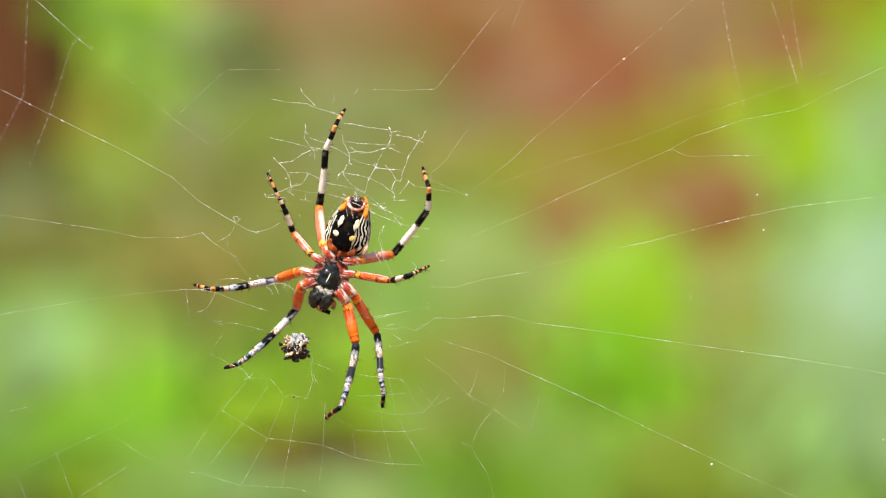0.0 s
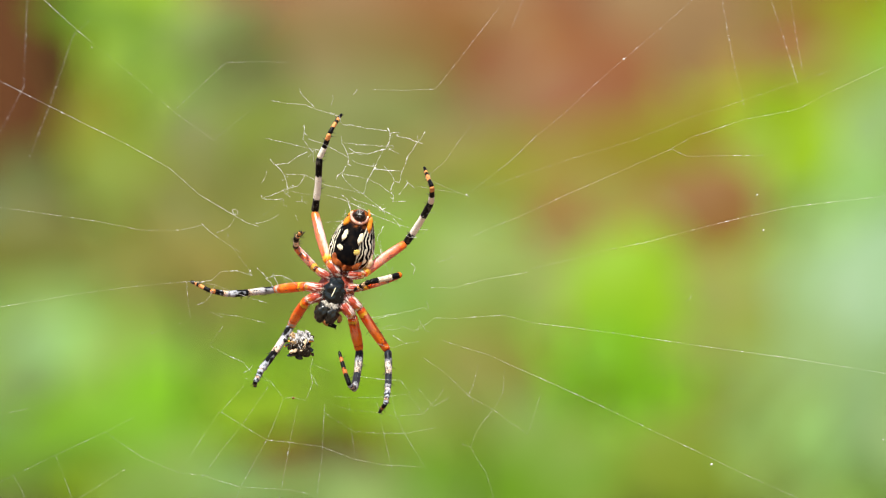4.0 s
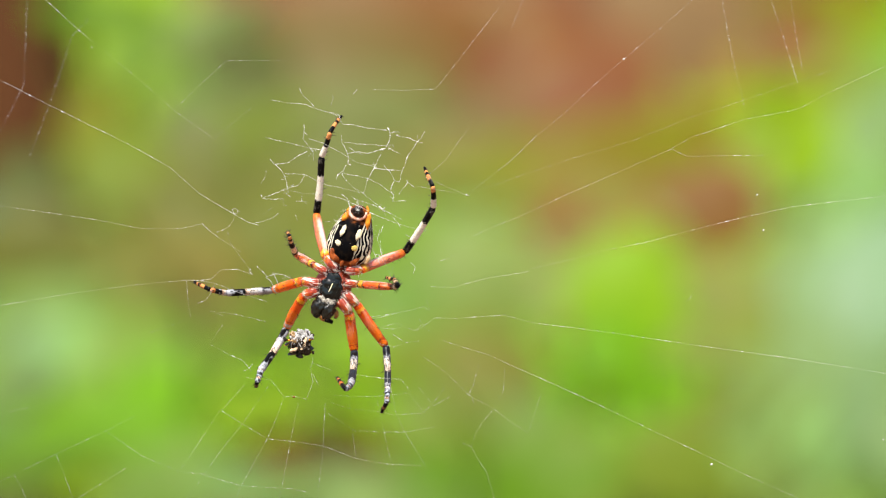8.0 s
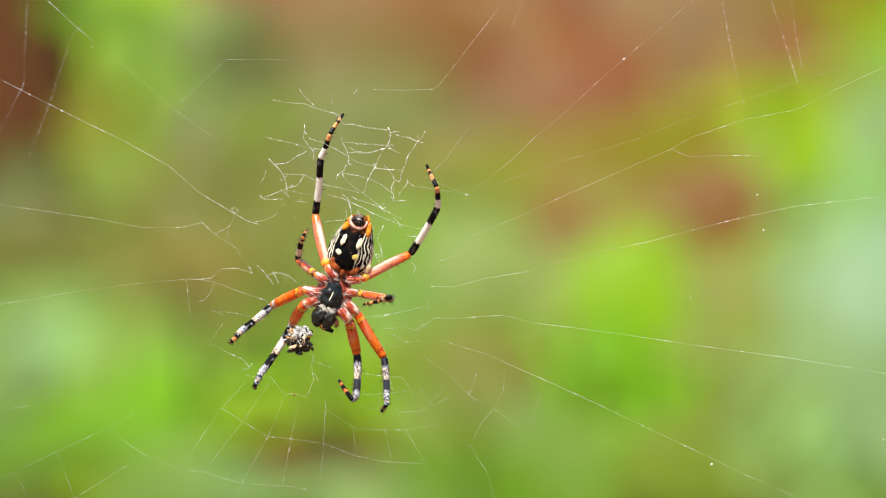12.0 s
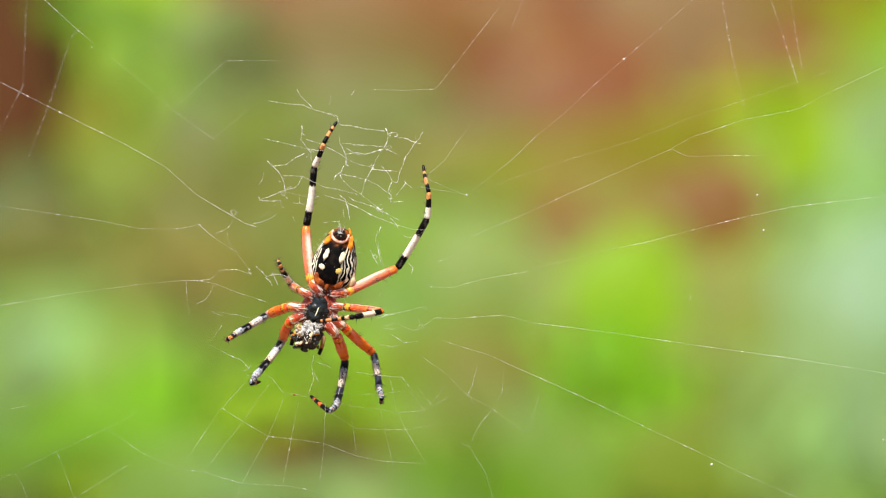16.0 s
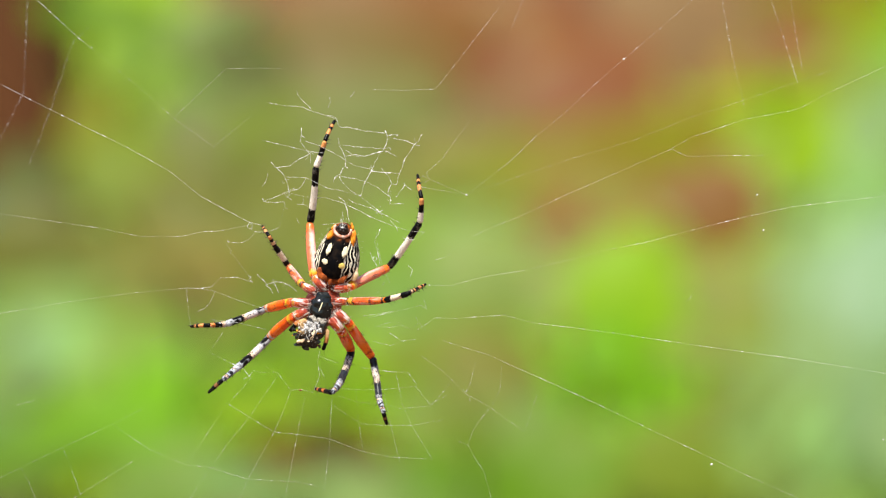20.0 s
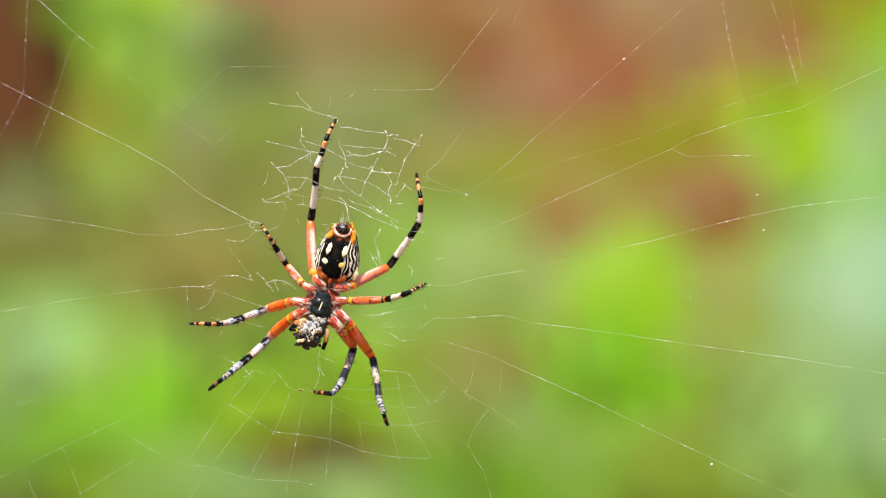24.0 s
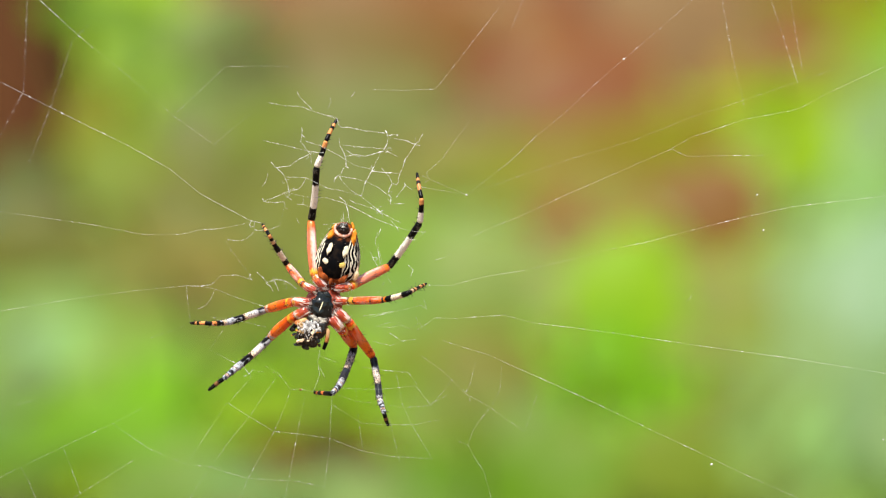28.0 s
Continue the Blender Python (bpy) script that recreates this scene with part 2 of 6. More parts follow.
M = {
    # pale streaks on the femurs are glossy highlights painted in
    "femur_pale": banded("femur_pale", [(0, RED), (0.05, YELLOW), (0.13, DEEP), (0.17, RED), (0.3, (0.86, 0.18, 0.06)), (0.78, (0.84, 0.13, 0.015)), (0.84, ORANGE)], 0.3, 0.9, 0.16, (0.95, 0.62, 0.50), 0.45, 0.3, (0.7, 3.2), (0.48, 0.60), 0.00008, 0.2, flesh=0.4, zone=(0.08, 0.2, 0.72, 0.86), down=0.04, pale_gleam=((0.95, 0.74, 0.68), 0.75, 0.03, 0.14)),
    "femur_glossy": banded("femur_glossy", [(0, RED), (0.05, YELLOW), (0.13, DEEP), (0.17, RED), (0.3, (0.86, 0.18, 0.06)), (0.78, (0.84, 0.13, 0.015)), (0.84, ORANGE)], 0.3, 0.9, 0.16, (0.95, 0.62, 0.50), 0.3, 0.3, (0.7, 3.2), (0.48, 0.60), 0.00008, 0.2, flesh=0.4, zone=(0.08, 0.2, 0.72, 0.86), down=0.04, pale_gleam=((0.95, 0.74, 0.68), 0.5, 0.015, 0.085)),
    "femur_red": banded("femur_red", [(0, DEEP), (0.05, RED), (0.10, YELLOW), (0.17, DEEP), (0.21, RED), (0.45, ORANGE), (0.80, DEEP), (0.84, ORANGE), (0.93, DEEP)], 0.38, 0.4, 0.13, (0.95, 0.50, 0.34), 0.35, 0.12, (1.6, 6.0), (0.52, 0.64), 0.00010, 0.2, flesh=0.4, zone=(0.02, 0.12, 0.4, 0.7), down=0.05, pale_gleam=((0.95, 0.52, 0.36), 0.35, 0.02, 0.07)),
    # grey rings near the end paint in the pale highlight on the kneecap
    "femur_left": banded("femur_left", [(0, DEEP), (0.05, RED), (0.10, YELLOW), (0.17, DEEP), (0.21, RED), (0.45, ORANGE), (0.72, DEEP), (0.75, ORANGE), (0.80, (0.62, 0.55, 0.52)), (0.87, ORANGE), (0.92, (0.40, 0.36, 0.36))], 0.38, 0.4, 0.13, (0.95, 0.50, 0.34), 0.35, 0.12, (1.6, 6.0), (0.52, 0.64), 0.00010, 0.2, flesh=0.4, zone=(0.02, 0.12, 0.6, 0.8), down=0.05, pale_gleam=((0.95, 0.66, 0.54), 0.6, 0.02, 0.11)),
    "femur_ring": banded("femur_ring", [(0, RED), (0.05, BLACK), (0.09, YELLOW), (0.20, BLACK), (0.24, RED), (0.56, ORANGE), (0.64, (0.12, 0.02, 0.01)), (0.68, RED), (0.8, ORANGE), (0.94, BLACK)], 0.34, 0.7, 0.3, (0.95, 0.74, 0.66), 0.45, 0.25, (2.0, 4.0), (0.48, 0.60), 0.00010, 0.2, flesh=0.4, zone=(0.18, 0.26, 0.85, 0.95), down=0.12, fleck=0.59, pale_gleam=((0.95, 0.80, 0.74), 0.7, 0.04, 0.13)),
    "tibia": banded("tibia", [(0, BLACK), (0.27, WHITE), (0.67, BLACK)], mottle=0.04, streak=(0.30, 0.27, 0.22), amount=0.25, run=(9.0, 5.0), span=(0.60, 0.68)),
    "tibia_third": banded("tibia_third", [(0, ORANGE), (0.10, BLACK), (0.34, (0.88, 0.76, 0.56)), (0.74, BLACK)], mottle=0.2),
    "metatarsus_third": banded("metatarsus_third", [(0, BLACK), (0.30, (0.86, 0.58, 0.32)), (0.55, BLACK), (0.75, AMBER)], mottle=0.2),
    "tibia_grey": banded("tibia_grey", [(0, BLACK), (0.24, (0.30, 0.32, 0.37)), (0.33, (0.74, 0.65, 0.55)), (0.52, (0.60, 0.48, 0.38)), (0.62, (0.03, 0.032, 0.04)), (0.90, (0.40, 0.42, 0.46))], mottle=0.30, streak=(0.02, 0.025, 0.035), amount=0.9, run=(4.0, 3.0), span=(0.47, 0.56), down=0.12, fleck=0.56),
    # bluish-grey streaks: grey hair, and glints painted on the black bands
    "tibia_front": banded("tibia_front", [(0, BLACK), (0.28, (0.58, 0.56, 0.55)), (0.37, (0.88, 0.78, 0.64)), (0.54, (0.76, 0.58, 0.42)), (0.60, BLACK), (0.92, (0.45, 0.46, 0.50))], mottle=0.22, streak=(0.55, 0.58, 0.64), amount=0.6, run=(6.0, 3.0), span=(0.48, 0.58), down=0.12, fleck=0.56),
    "metatarsus": banded("metatarsus", [(0, WHITE), (0.44, BLACK), (0.76, AMBER)], mottle=0.08),
    # same grey hair and painted glints on the metatarsi
    "metatarsus_front": banded("metatarsus_front", [(0, (0.45, 0.46, 0.50)), (0.14, (0.86, 0.60, 0.40)), (0.36, BLACK), (0.76, (0.80, 0.28, 0.08))], mottle=0.2, streak=(0.55, 0.58, 0.64), amount=0.6, run=(6.0, 3.5), span=(0.52, 0.62), down=0.12, fleck=0.56),
    "metatarsus_grey": banded("metatarsus_grey", [(0, (0.70, 0.48, 0.34)), (0.14, (0.36, 0.38, 0.43)), (0.34, (0.02, 0.022, 0.03)), (0.68, (0.60, 0.38, 0.26)), (0.80, (0.05, 0.055, 0.07))], mottle=0.30, streak=(0.55, 0.60, 0.68), amount=0.7, run=(6.0, 3.5), span=(0.46, 0.56), down=0.12, fleck=0.56),
    "tarsus": banded("tarsus", [(0, BLACK), (0.30, AMBER), (0.52, BLACK), (0.66, AMBER), (0.76, BLACK)]),
    "tarsus_ringed": banded("tarsus_ringed", [(0, BLACK), (0.34, (0.62, 0.17, 0.04)), (0.47, BLACK), (0.70, (0.62, 0.17, 0.04)), (0.80, BLACK)]),
    "tarsus_dark": banded("tarsus_dark", [(0, BLACK), (0.3, (0.25, 0.12, 0.05)), (0.5, BLACK)]),
    # whitish streaks on the hips are glints painted into the red
    "coxa": banded("coxa", [(0, (0.12, 0.008, 0.003)), (0.22, (0.55, 0.055, 0.005)), (0.62, (0.82, 0.13, 0.008)), (0.80, (0.80, 0.34, 0.01)), (0.93, (0.60, 0.06, 0.005))], 0.3, 1.0, 0.45, (0.95, 0.78, 0.70), 0.9, 0.3, (1.2, 11.0), (0.55, 0.60), 0.00022, 0.12, flesh=0.2, down=0.02),
    "carapace": plain("carapace", (0.22, 0.03, 0.015), (0.42, 0.08, 0.03), 900, 0.4, 0.00005, 0.3),
    "sternum": plain("sternum", (0.002, 0.003, 0.003), (0.008, 0.012, 0.012), 1500, 0.25, 0.00034, 0.8, gloss=0.04, polish=0.06),
    "pale_silk": plain("pale_silk", (0.06, 0.055, 0.05), (0.78, 0.77, 0.75), 4600, 0.3, 0.00010, 0.5),
    "pink_rim": plain("pink_rim", (0.50, 0.13, 0.05), (0.90, 0.62, 0.50), 1500, 0.3, 0.00005, 0.6),
    "beige": plain("beige", (0.55, 0.33, 0.14), (0.85, 0.70, 0.50), 1800, 0.4, 0.00006, 0.2),
    "fuzz_grey": plain("fuzz_grey", (0.16, 0.14, 0.11), (0.62, 0.58, 0.50), 3000, 0.6, 0.00012),
    "jaw": plain("jaw", (0.004, 0.005, 0.004), (0.014, 0.013, 0.009), 2000, 0.3, 0.00020, 0.9, gloss=0.1, polish=0.07),
    "bristle": plain("bristle", (0.03, 0.025, 0.02), (0.10, 0.08, 0.06), 3000, 0.5),
    "pale_bristle": plain("pale_bristle", (0.5, 0.45, 0.4), (0.7, 0.65, 0.6), 3000, 0.5),
    "cream_spot": plain("cream_spot", (0.82, 0.72, 0.40), (0.85, 0.80, 0.62), 1200, 0.45, 0.00003),
    "yellow_spot": plain("yellow_spot", (0.80, 0.55, 0.08), (0.85, 0.70, 0.25), 1200, 0.45, 0.00003),
    "amber": plain("amber", (0.62, 0.16, 0.012), (0.92, 0.36, 0.02), 1400, 0.4, 0.00004, 0.3),
    "rust": plain("rust", (0.07, 0.014, 0.005), (0.54, 0.12, 0.015), 1500, 0.36, 0.00010, 0.4),
    "spinneret": plain("spinneret", (0.004, 0.003, 0.003), (0.03, 0.014, 0.01), 1600, 0.35, 0.00008, 0.3),
    "silk": silken("silk", 0.22, 1.0, 1.8),
    "silk_fine": silken("silk_fine", 0.09, 0.54, 2.2),
    "silk_faint": silken("silk_faint", 0.11, 0.52, 2.4),
    "tan_husk": plain("tan_husk", (0.20, 0.11, 0.04), (0.55, 0.36, 0.16), 3200, 0.4, 0.00010, 0.3),
    "husk": plain("husk", (0.006, 0.005, 0.004), (0.06, 0.042, 0.026), 3200, 0.4, 0.00010, 0.1),
    "stem": plain("stem", (0.12, 0.18, 0.03), (0.19, 0.25, 0.05), 60, 0.6, 0.002),
    "bark": plain("bark", (0.065, 0.024, 0.006), (0.105, 0.038, 0.010), 35, 0.85, 0.01),
    "clay": plain("clay", (0.155, 0.060, 0.030), (0.235, 0.098, 0.049), 3.0, 0.95, 0.02),
    "soil": plain("soil", (0.10, 0.06, 0.035), (0.20, 0.12, 0.07), 2.0, 0.95, 0.03),
}


# leaf colours of the shrubs: words and mean tone
LEAF_TONES = {
    "soft_leaf_green": ("soft leaf-green", (0.220, 0.405, 0.118)),
    "fresh_muted_yellow_green": ("fresh muted yellow-green", (0.214, 0.256, 0.028)),
    "muted_olive_brown": ("muted olive-brown", (0.265, 0.185, 0.021)),
    "soft_brown": ("soft brown", (0.248, 0.158, 0.069)),
    "fresh_muted_leaf_green": ("fresh muted leaf-green", (0.081, 0.236, 0.013)),
    "thin_muted_yellow_green": ("thin muted yellow-green", (0.152, 0.210, 0.019)),
    "glossy_pale_leaf_green": ("glossy pale leaf-green", (0.196, 0.322, 0.135)),
    "tender_soft_leaf_green": ("tender soft leaf-green", (0.147, 0.277, 0.069)),
    "muted_olive": ("muted olive", (0.270, 0.274, 0.045)),
    "tender_soft_yellow_green": ("tender soft yellow-green", (0.188, 0.261, 0.071)),
    "fresh_pale_leaf_green": ("fresh pale leaf-green", (0.234, 0.377, 0.209)),
    "glossy_muted_yellow_green": ("glossy muted yellow-green", (0.191, 0.244, 0.041)),
    "tender_muted_yellow_green": ("tender muted yellow-green", (0.169, 0.244, 0.025)),
    "muted_yellow_green": ("muted yellow-green", (0.177, 0.301, 0.036)),
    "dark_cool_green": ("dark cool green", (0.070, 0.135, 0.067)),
    "plain_bright_yellow_green": ("plain bright yellow-green", (0.176, 0.427, 0.008)),
    "glossy_soft_yellow_green": ("glossy soft yellow-green", (0.238, 0.259, 0.061)),
    "broad_muted_yellow_green": ("broad muted yellow-green", (0.129, 0.236, 0.018)),
    "old_muted_yellow_green": ("old muted yellow-green", (0.091, 0.199, 0.004)),
    "muted_brown": ("muted brown", (0.217, 0.109, 0.034)),
    "pale_leaf_green": ("pale leaf-green", (0.258, 0.440, 0.143)),
    "fresh_muted_olive": ("fresh muted olive", (0.192, 0.215, 0.006)),
    "light_yellow_green": ("light yellow-green", (0.198, 0.315, 0.004)),
    "fresh_dark_yellow_green": ("fresh dark yellow-green", (0.138, 0.165, 0.024)),
    "soft_yellow_green": ("soft yellow-green", (0.220, 0.300, 0.074)),
    "soft_olive": ("soft olive", (0.213, 0.195, 0.037)),
    "dark_olive": ("dark olive", (0.157, 0.168, 0.027)),
    "glossy_muted_olive": ("glossy muted olive", (0.170, 0.184, 0.005)),
    "muted_reddish_brown": ("muted reddish-brown", (0.211, 0.085, 0.034)),
    "dark_olive_brown": ("dark olive-brown", (0.169, 0.129, 0.038)),
    "glossy_bright_yellow_green": ("glossy bright yellow-green", (0.220, 0.407, 0.015)),
    "fresh_light_yellow_green": ("fresh light yellow-green", (0.127, 0.305, 0.004)),
    "plain_soft_yellow_green": ("plain soft yellow-green", (0.175, 0.207, 0.059)),
    "bright_yellow_green": ("bright yellow-green", (0.256, 0.421, 0.022)),
    "tender_pale_leaf_green": ("tender pale leaf-green", (0.183, 0.297, 0.101)),
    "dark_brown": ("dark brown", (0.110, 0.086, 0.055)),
    "glossy_dark_yellow_green": ("glossy dark yellow-green", (0.134, 0.146, 0.027)),
    "fresh_soft_leaf_green": ("fresh soft leaf-green", (0.206, 0.325, 0.095)),
    "young_muted_yellow_green": ("young muted yellow-green", (0.111, 0.226, 0.011)),
    "muted_leaf_green": ("muted leaf-green", (0.153, 0.269, 0.045)),
    "dark_yellow_green": ("dark yellow-green", (0.147, 0.163, 0.045)),
    "plain_muted_yellow_green": ("plain muted yellow-green", (0.174, 0.240, 0.021)),
    "fresh_muted_reddish_brown": ("fresh muted reddish-brown", (0.209, 0.084, 0.024)),
    "tender_bright_yellow_green": ("tender bright yellow-green", (0.250, 0.383, 0.004)),
    "fresh_muted_olive_brown": ("fresh muted olive-brown", (0.189, 0.150, 0.013)),
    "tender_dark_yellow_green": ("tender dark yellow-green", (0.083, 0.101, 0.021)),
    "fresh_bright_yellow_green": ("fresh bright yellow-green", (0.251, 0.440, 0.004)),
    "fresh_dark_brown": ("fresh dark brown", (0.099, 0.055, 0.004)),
    "fresh_soft_yellow_green": ("fresh soft yellow-green", (0.214, 0.288, 0.063)),
    "glossy_soft_leaf_green": ("glossy soft leaf-green", (0.174, 0.288, 0.060)),
}
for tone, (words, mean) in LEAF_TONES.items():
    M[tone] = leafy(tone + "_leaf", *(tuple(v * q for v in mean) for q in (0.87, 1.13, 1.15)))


# ---- mesh helpers ----
def part(name, bm, material, parent=None, label="", smooth=True):
    me = bpy.data.meshes.new(name)
    bm.to_mesh(me)
    bm.free()
    for one in (material if isinstance(material, (list, tuple)) else (material,)):
        me.materials.append(one)
    if smooth:
        me.polygons.foreach_set("use_smooth", [True] * len(me.polygons))
    ob = new(name, me)
    if parent is not None:
        ob.parent = parent
    return tagged(ob, label)


def lathe(bm, path, radii, sides=12, uv=None, us=None, slot=0, flat=1.0):
    """A tube along path with a radius at each point, closed at both ends."""
    rings, side = [], None
    n = len(path)
    for i, p in enumerate(path):
        d = (path[min(i + 1, n - 1)] - path[max(i - 1, 0)]).normalized()
        if side is None:
            side = d.orthogonal().normalized()
        side = (side - d * side.dot(d)).normalized()
        up = d.cross(side)
        rings.append([bm.verts.new(p + radii[i] * (math.cos(a) * side + flat * math.sin(a) * up))
                      for a in (2 * math.pi * k / sides for k in range(sides))])
    for i in range(n - 1):
        for k in range(sides):
            f = bm.faces.new((rings[i][k], rings[i][(k + 1) % sides], rings[i + 1][(k + 1) % sides], rings[i + 1][k]))
            f.material_index = slot
            if uv:
                for lp, (r, s) in zip(f.loops, ((i, k), (i, k + 1), (i + 1, k + 1), (i + 1, k))):
                    lp[uv].uv = (us[r], s / sides)
    for ring, u in ((rings[0][::-1], 0), (rings[-1], n - 1)):
        f = bm.faces.new(ring)
        f.material_index = slot
        if uv:
            for lp in f.loops:
                lp[uv].uv = (us[u], 0.5)
    return rings


def spike(bm, root, tip, r, slot=0):
    """One thin hair."""
    d = (tip - root).normalized()
    s = d.orthogonal().normalized()
    t = d.cross(s)
    base = [bm.verts.new(root + r * (math.cos(a) * s + math.sin(a) * t)) for a in (0, 2.1, 4.2)]
    top = bm.verts.new(tip)
    for k in range(3):
        f = bm.faces.new((base[k], base[(k + 1) % 3], top))
        f.material_index = slot


def egg(bm, centre, radii, rings=20, sides=28, lump=0.0, freq=900.0, shape=None, slot=0):
    """An ellipsoid, lumpy if wished; shape(w) scales its girth along z (w from -1 to 1)."""
    grid = []
    for i in range(1, rings):
        w = -math.cos(math.pi * i / rings)
        g = math.sqrt(1 - w * w) * (shape(w) if shape else 1.0)
        row = []
        for k in range(sides):
            a = 2 * math.pi * k / sides
            v = Vector((g * math.cos(a) * radii[0], g * math.sin(a) * radii[1], w * radii[2]))
            if lump:
                v *= 1 + lump * noise.noise((v + Vector(centre)) * freq)
            row.append(bm.verts.new(v + Vector(centre)))
        grid.append(row)
    lo = bm.verts.new(Vector(centre) - Vector((0, 0, radii[2])))
    hi = bm.verts.new(Vector(centre) + Vector((0, 0, radii[2])))
    for i in range(len(grid) - 1):
        for k in range(sides):
            bm.faces.new((grid[i][k], grid[i][(k + 1) % sides], grid[i + 1][(k + 1) % sides], grid[i + 1][k])).material_index = slot
    for k in range(sides):
        bm.faces.new((lo, grid[0][(k + 1) % sides], grid[0][k])).material_index = slot
        bm.faces.new((hi, grid[-1][k], grid[-1][(k + 1) % sides])).material_index = slot


# ---- ground, bank and trunk ----
def build_ground():
    bm = bmesh.new()
    n = 40
    def step(k):
        s = (k - n / 2) / (n / 2)
        return math.copysign(abs(s) ** 3 * 400, s)
    vs = [[bm.verts.new((step(i), step(j) + 1.0, 0.03 * noise.noise((step(i) * 1.7, step(j) * 1.7, 0)))) for j in range(n + 1)] for i in range(n + 1)]
    for i in range(n):
        for j in range(n):
            bm.faces.new((vs[i][j], vs[i + 1][j], vs[i + 1][j + 1], vs[i][j + 1]))
    tagged(part("ground", bm, M["soil"]), "bare brown garden soil under the plants", "ground", kind="structure")
    bm = bmesh.new()
    n, h = 90, 26
    vs = []
    for i in range(n + 1):
        u = 2 * i / n - 1
        x = math.copysign(3.0 * abs(u) + 200 * max(0, abs(u) - 0.6) ** 2, u)
        col = []
        for j in range(h + 1):
            z = -0.1 + 2.9 * j / h
            y = 3.72 + 0.18 * z + 0.06 * noise.noise((x * 2.1, z * 2.1, 3.0)) + 0.02 * noise.noise((x * 9, z * 9, 5.0)) + 0.002 * max(0, abs(x) - 2) ** 2
            col.append(bm.verts.new((x, y, z)))
        for y, z in ((0.4, 2.87), (3, 2.94), (20, 3.1), (150, 3.6)):
            col.append(bm.verts.new((x, col[h].co.y + y, z)))
        vs.append(col)
    for i in range(n):
        for j in range(h + 4):
            bm.faces.new((vs[i][j], vs[i + 1][j], vs[i + 1][j + 1], vs[i][j + 1]))
    tagged(part("bank", bm, M["clay"]), "reddish-brown clay bank rising behind the plants", "bank", kind="structure")


def build_trunk():
    bm = bmesh.new()
    path = [Vector((-0.495 + 0.012 * math.sin(z * 3), 3.0, z)) for z in (-0.05, 0.2, 0.5, 0.8, 1.0, 1.15, 1.3, 1.6, 2.0, 2.8)]
    lathe(bm, path, [0.092, 0.085, 0.080, 0.077, 0.075, 0.073, 0.071, 0.064, 0.055, 0.03], 20)
    trunk = tagged(new("young_tree"), "dark brown young tree trunk behind the shrubs", "tree")
    part("trunk", bm, M["bark"], trunk)
    bm = bmesh.new()
    lathe(bm, [Vector((-0.53, 2.97, 0.80)), Vector((-0.60, 2.5, 0.92)), Vector((-0.52, 1.9, 1.0)), Vector((-0.30, 1.0, 1.03)), Vector((-0.13, 0.34, 1.01)), Vector((-0.125, 0.26, 1.06))],
          [0.026, 0.018, 0.012, 0.008, 0.004, 0.002], 8)
    part("branch", bm, M["bark"], trunk, "thin bare branch that holds the web")


# ---- shrubs ----
def blade(bm, w, h, fold=0.16, droop=0.25):
    """A pointed leaf w long and h wide, lying in x and z, bulging towards -y."""
    n, k = 12, 3
    rows = []
    for i in range(n + 1):
        s = i / n
        half = 0.5 * h * (math.sin(math.pi * s ** 0.85) ** 0.55 if 0 < i < n else 0.01)
        mid = Vector(((s - 0.5) * w, droop * w * (s - 0.5) ** 2, 0))
        rows.append([bm.verts.new(mid + Vector((0, fold * half * abs(j / k), half * j / k))) for j in range(-k, k + 1)])
    for i in range(n):
        for j in range(2 * k):
            bm.faces.new((rows[i][j], rows[i + 1][j], rows[i + 1][j + 1], rows[i][j + 1]))


def grow(leaves):
    """One shrub: a stem out of the ground and a stalk to every leaf. Leaves: x, y, z, length, width, turn, colour."""
    words = LEAF_TONES[leaves[0][6]][0]
    xs = sum(l[0] for l in leaves) / len(leaves)
    ys = max(l[1] for l in leaves) + 0.06
    shrub = tagged(new("broadleaf_shrub"), f"broadleaf shrub with large {words} leaves in soft daylight", "shrub", "shrubs before the bank")
    shrub.location = (xs, ys, 0)
    top = min(l[2] for l in leaves) - 0.06
    bm = bmesh.new()
    lathe(bm, [Vector((0.01 * math.sin(5 * s), 0, top * s)) for s in (-0.02, 0.25, 0.5, 0.75, 1.0)], [0.007, 0.006, 0.005, 0.004, 0.0035], 8)
    part("stem", bm, M["stem"], shrub)
    for i, (x, y, z, w, h, turn, colour) in enumerate(leaves):
        bm = bmesh.new()
        blade(bm, w, h)
        leaf = part("leaf", bm, M[colour], shrub, LEAF_TONES[colour][0] + " leaf" if colour != leaves[0][6] else "")
        leaf.matrix_basis = pose(x - xs, y - ys, z) @ pose(0, 0, 0, -24 + 5 * ((i * 3) % 5 - 2), 0, 0) @ pose(0, 0, 0, 0, -turn, 0)
        root = leaf.matrix_basis @ Vector((-0.47 * w, 0.06 * w, 0))
        start = Vector((0, 0, top))
        bm = bmesh.new()
        lathe(bm, [start, start.lerp(root, 0.5) + Vector((0, 0.02, -0.01)), root], [0.003, 0.0025, 0.002], 6)
        part("leaf_stalk", bm, M["stem"], shrub)
    return shrub


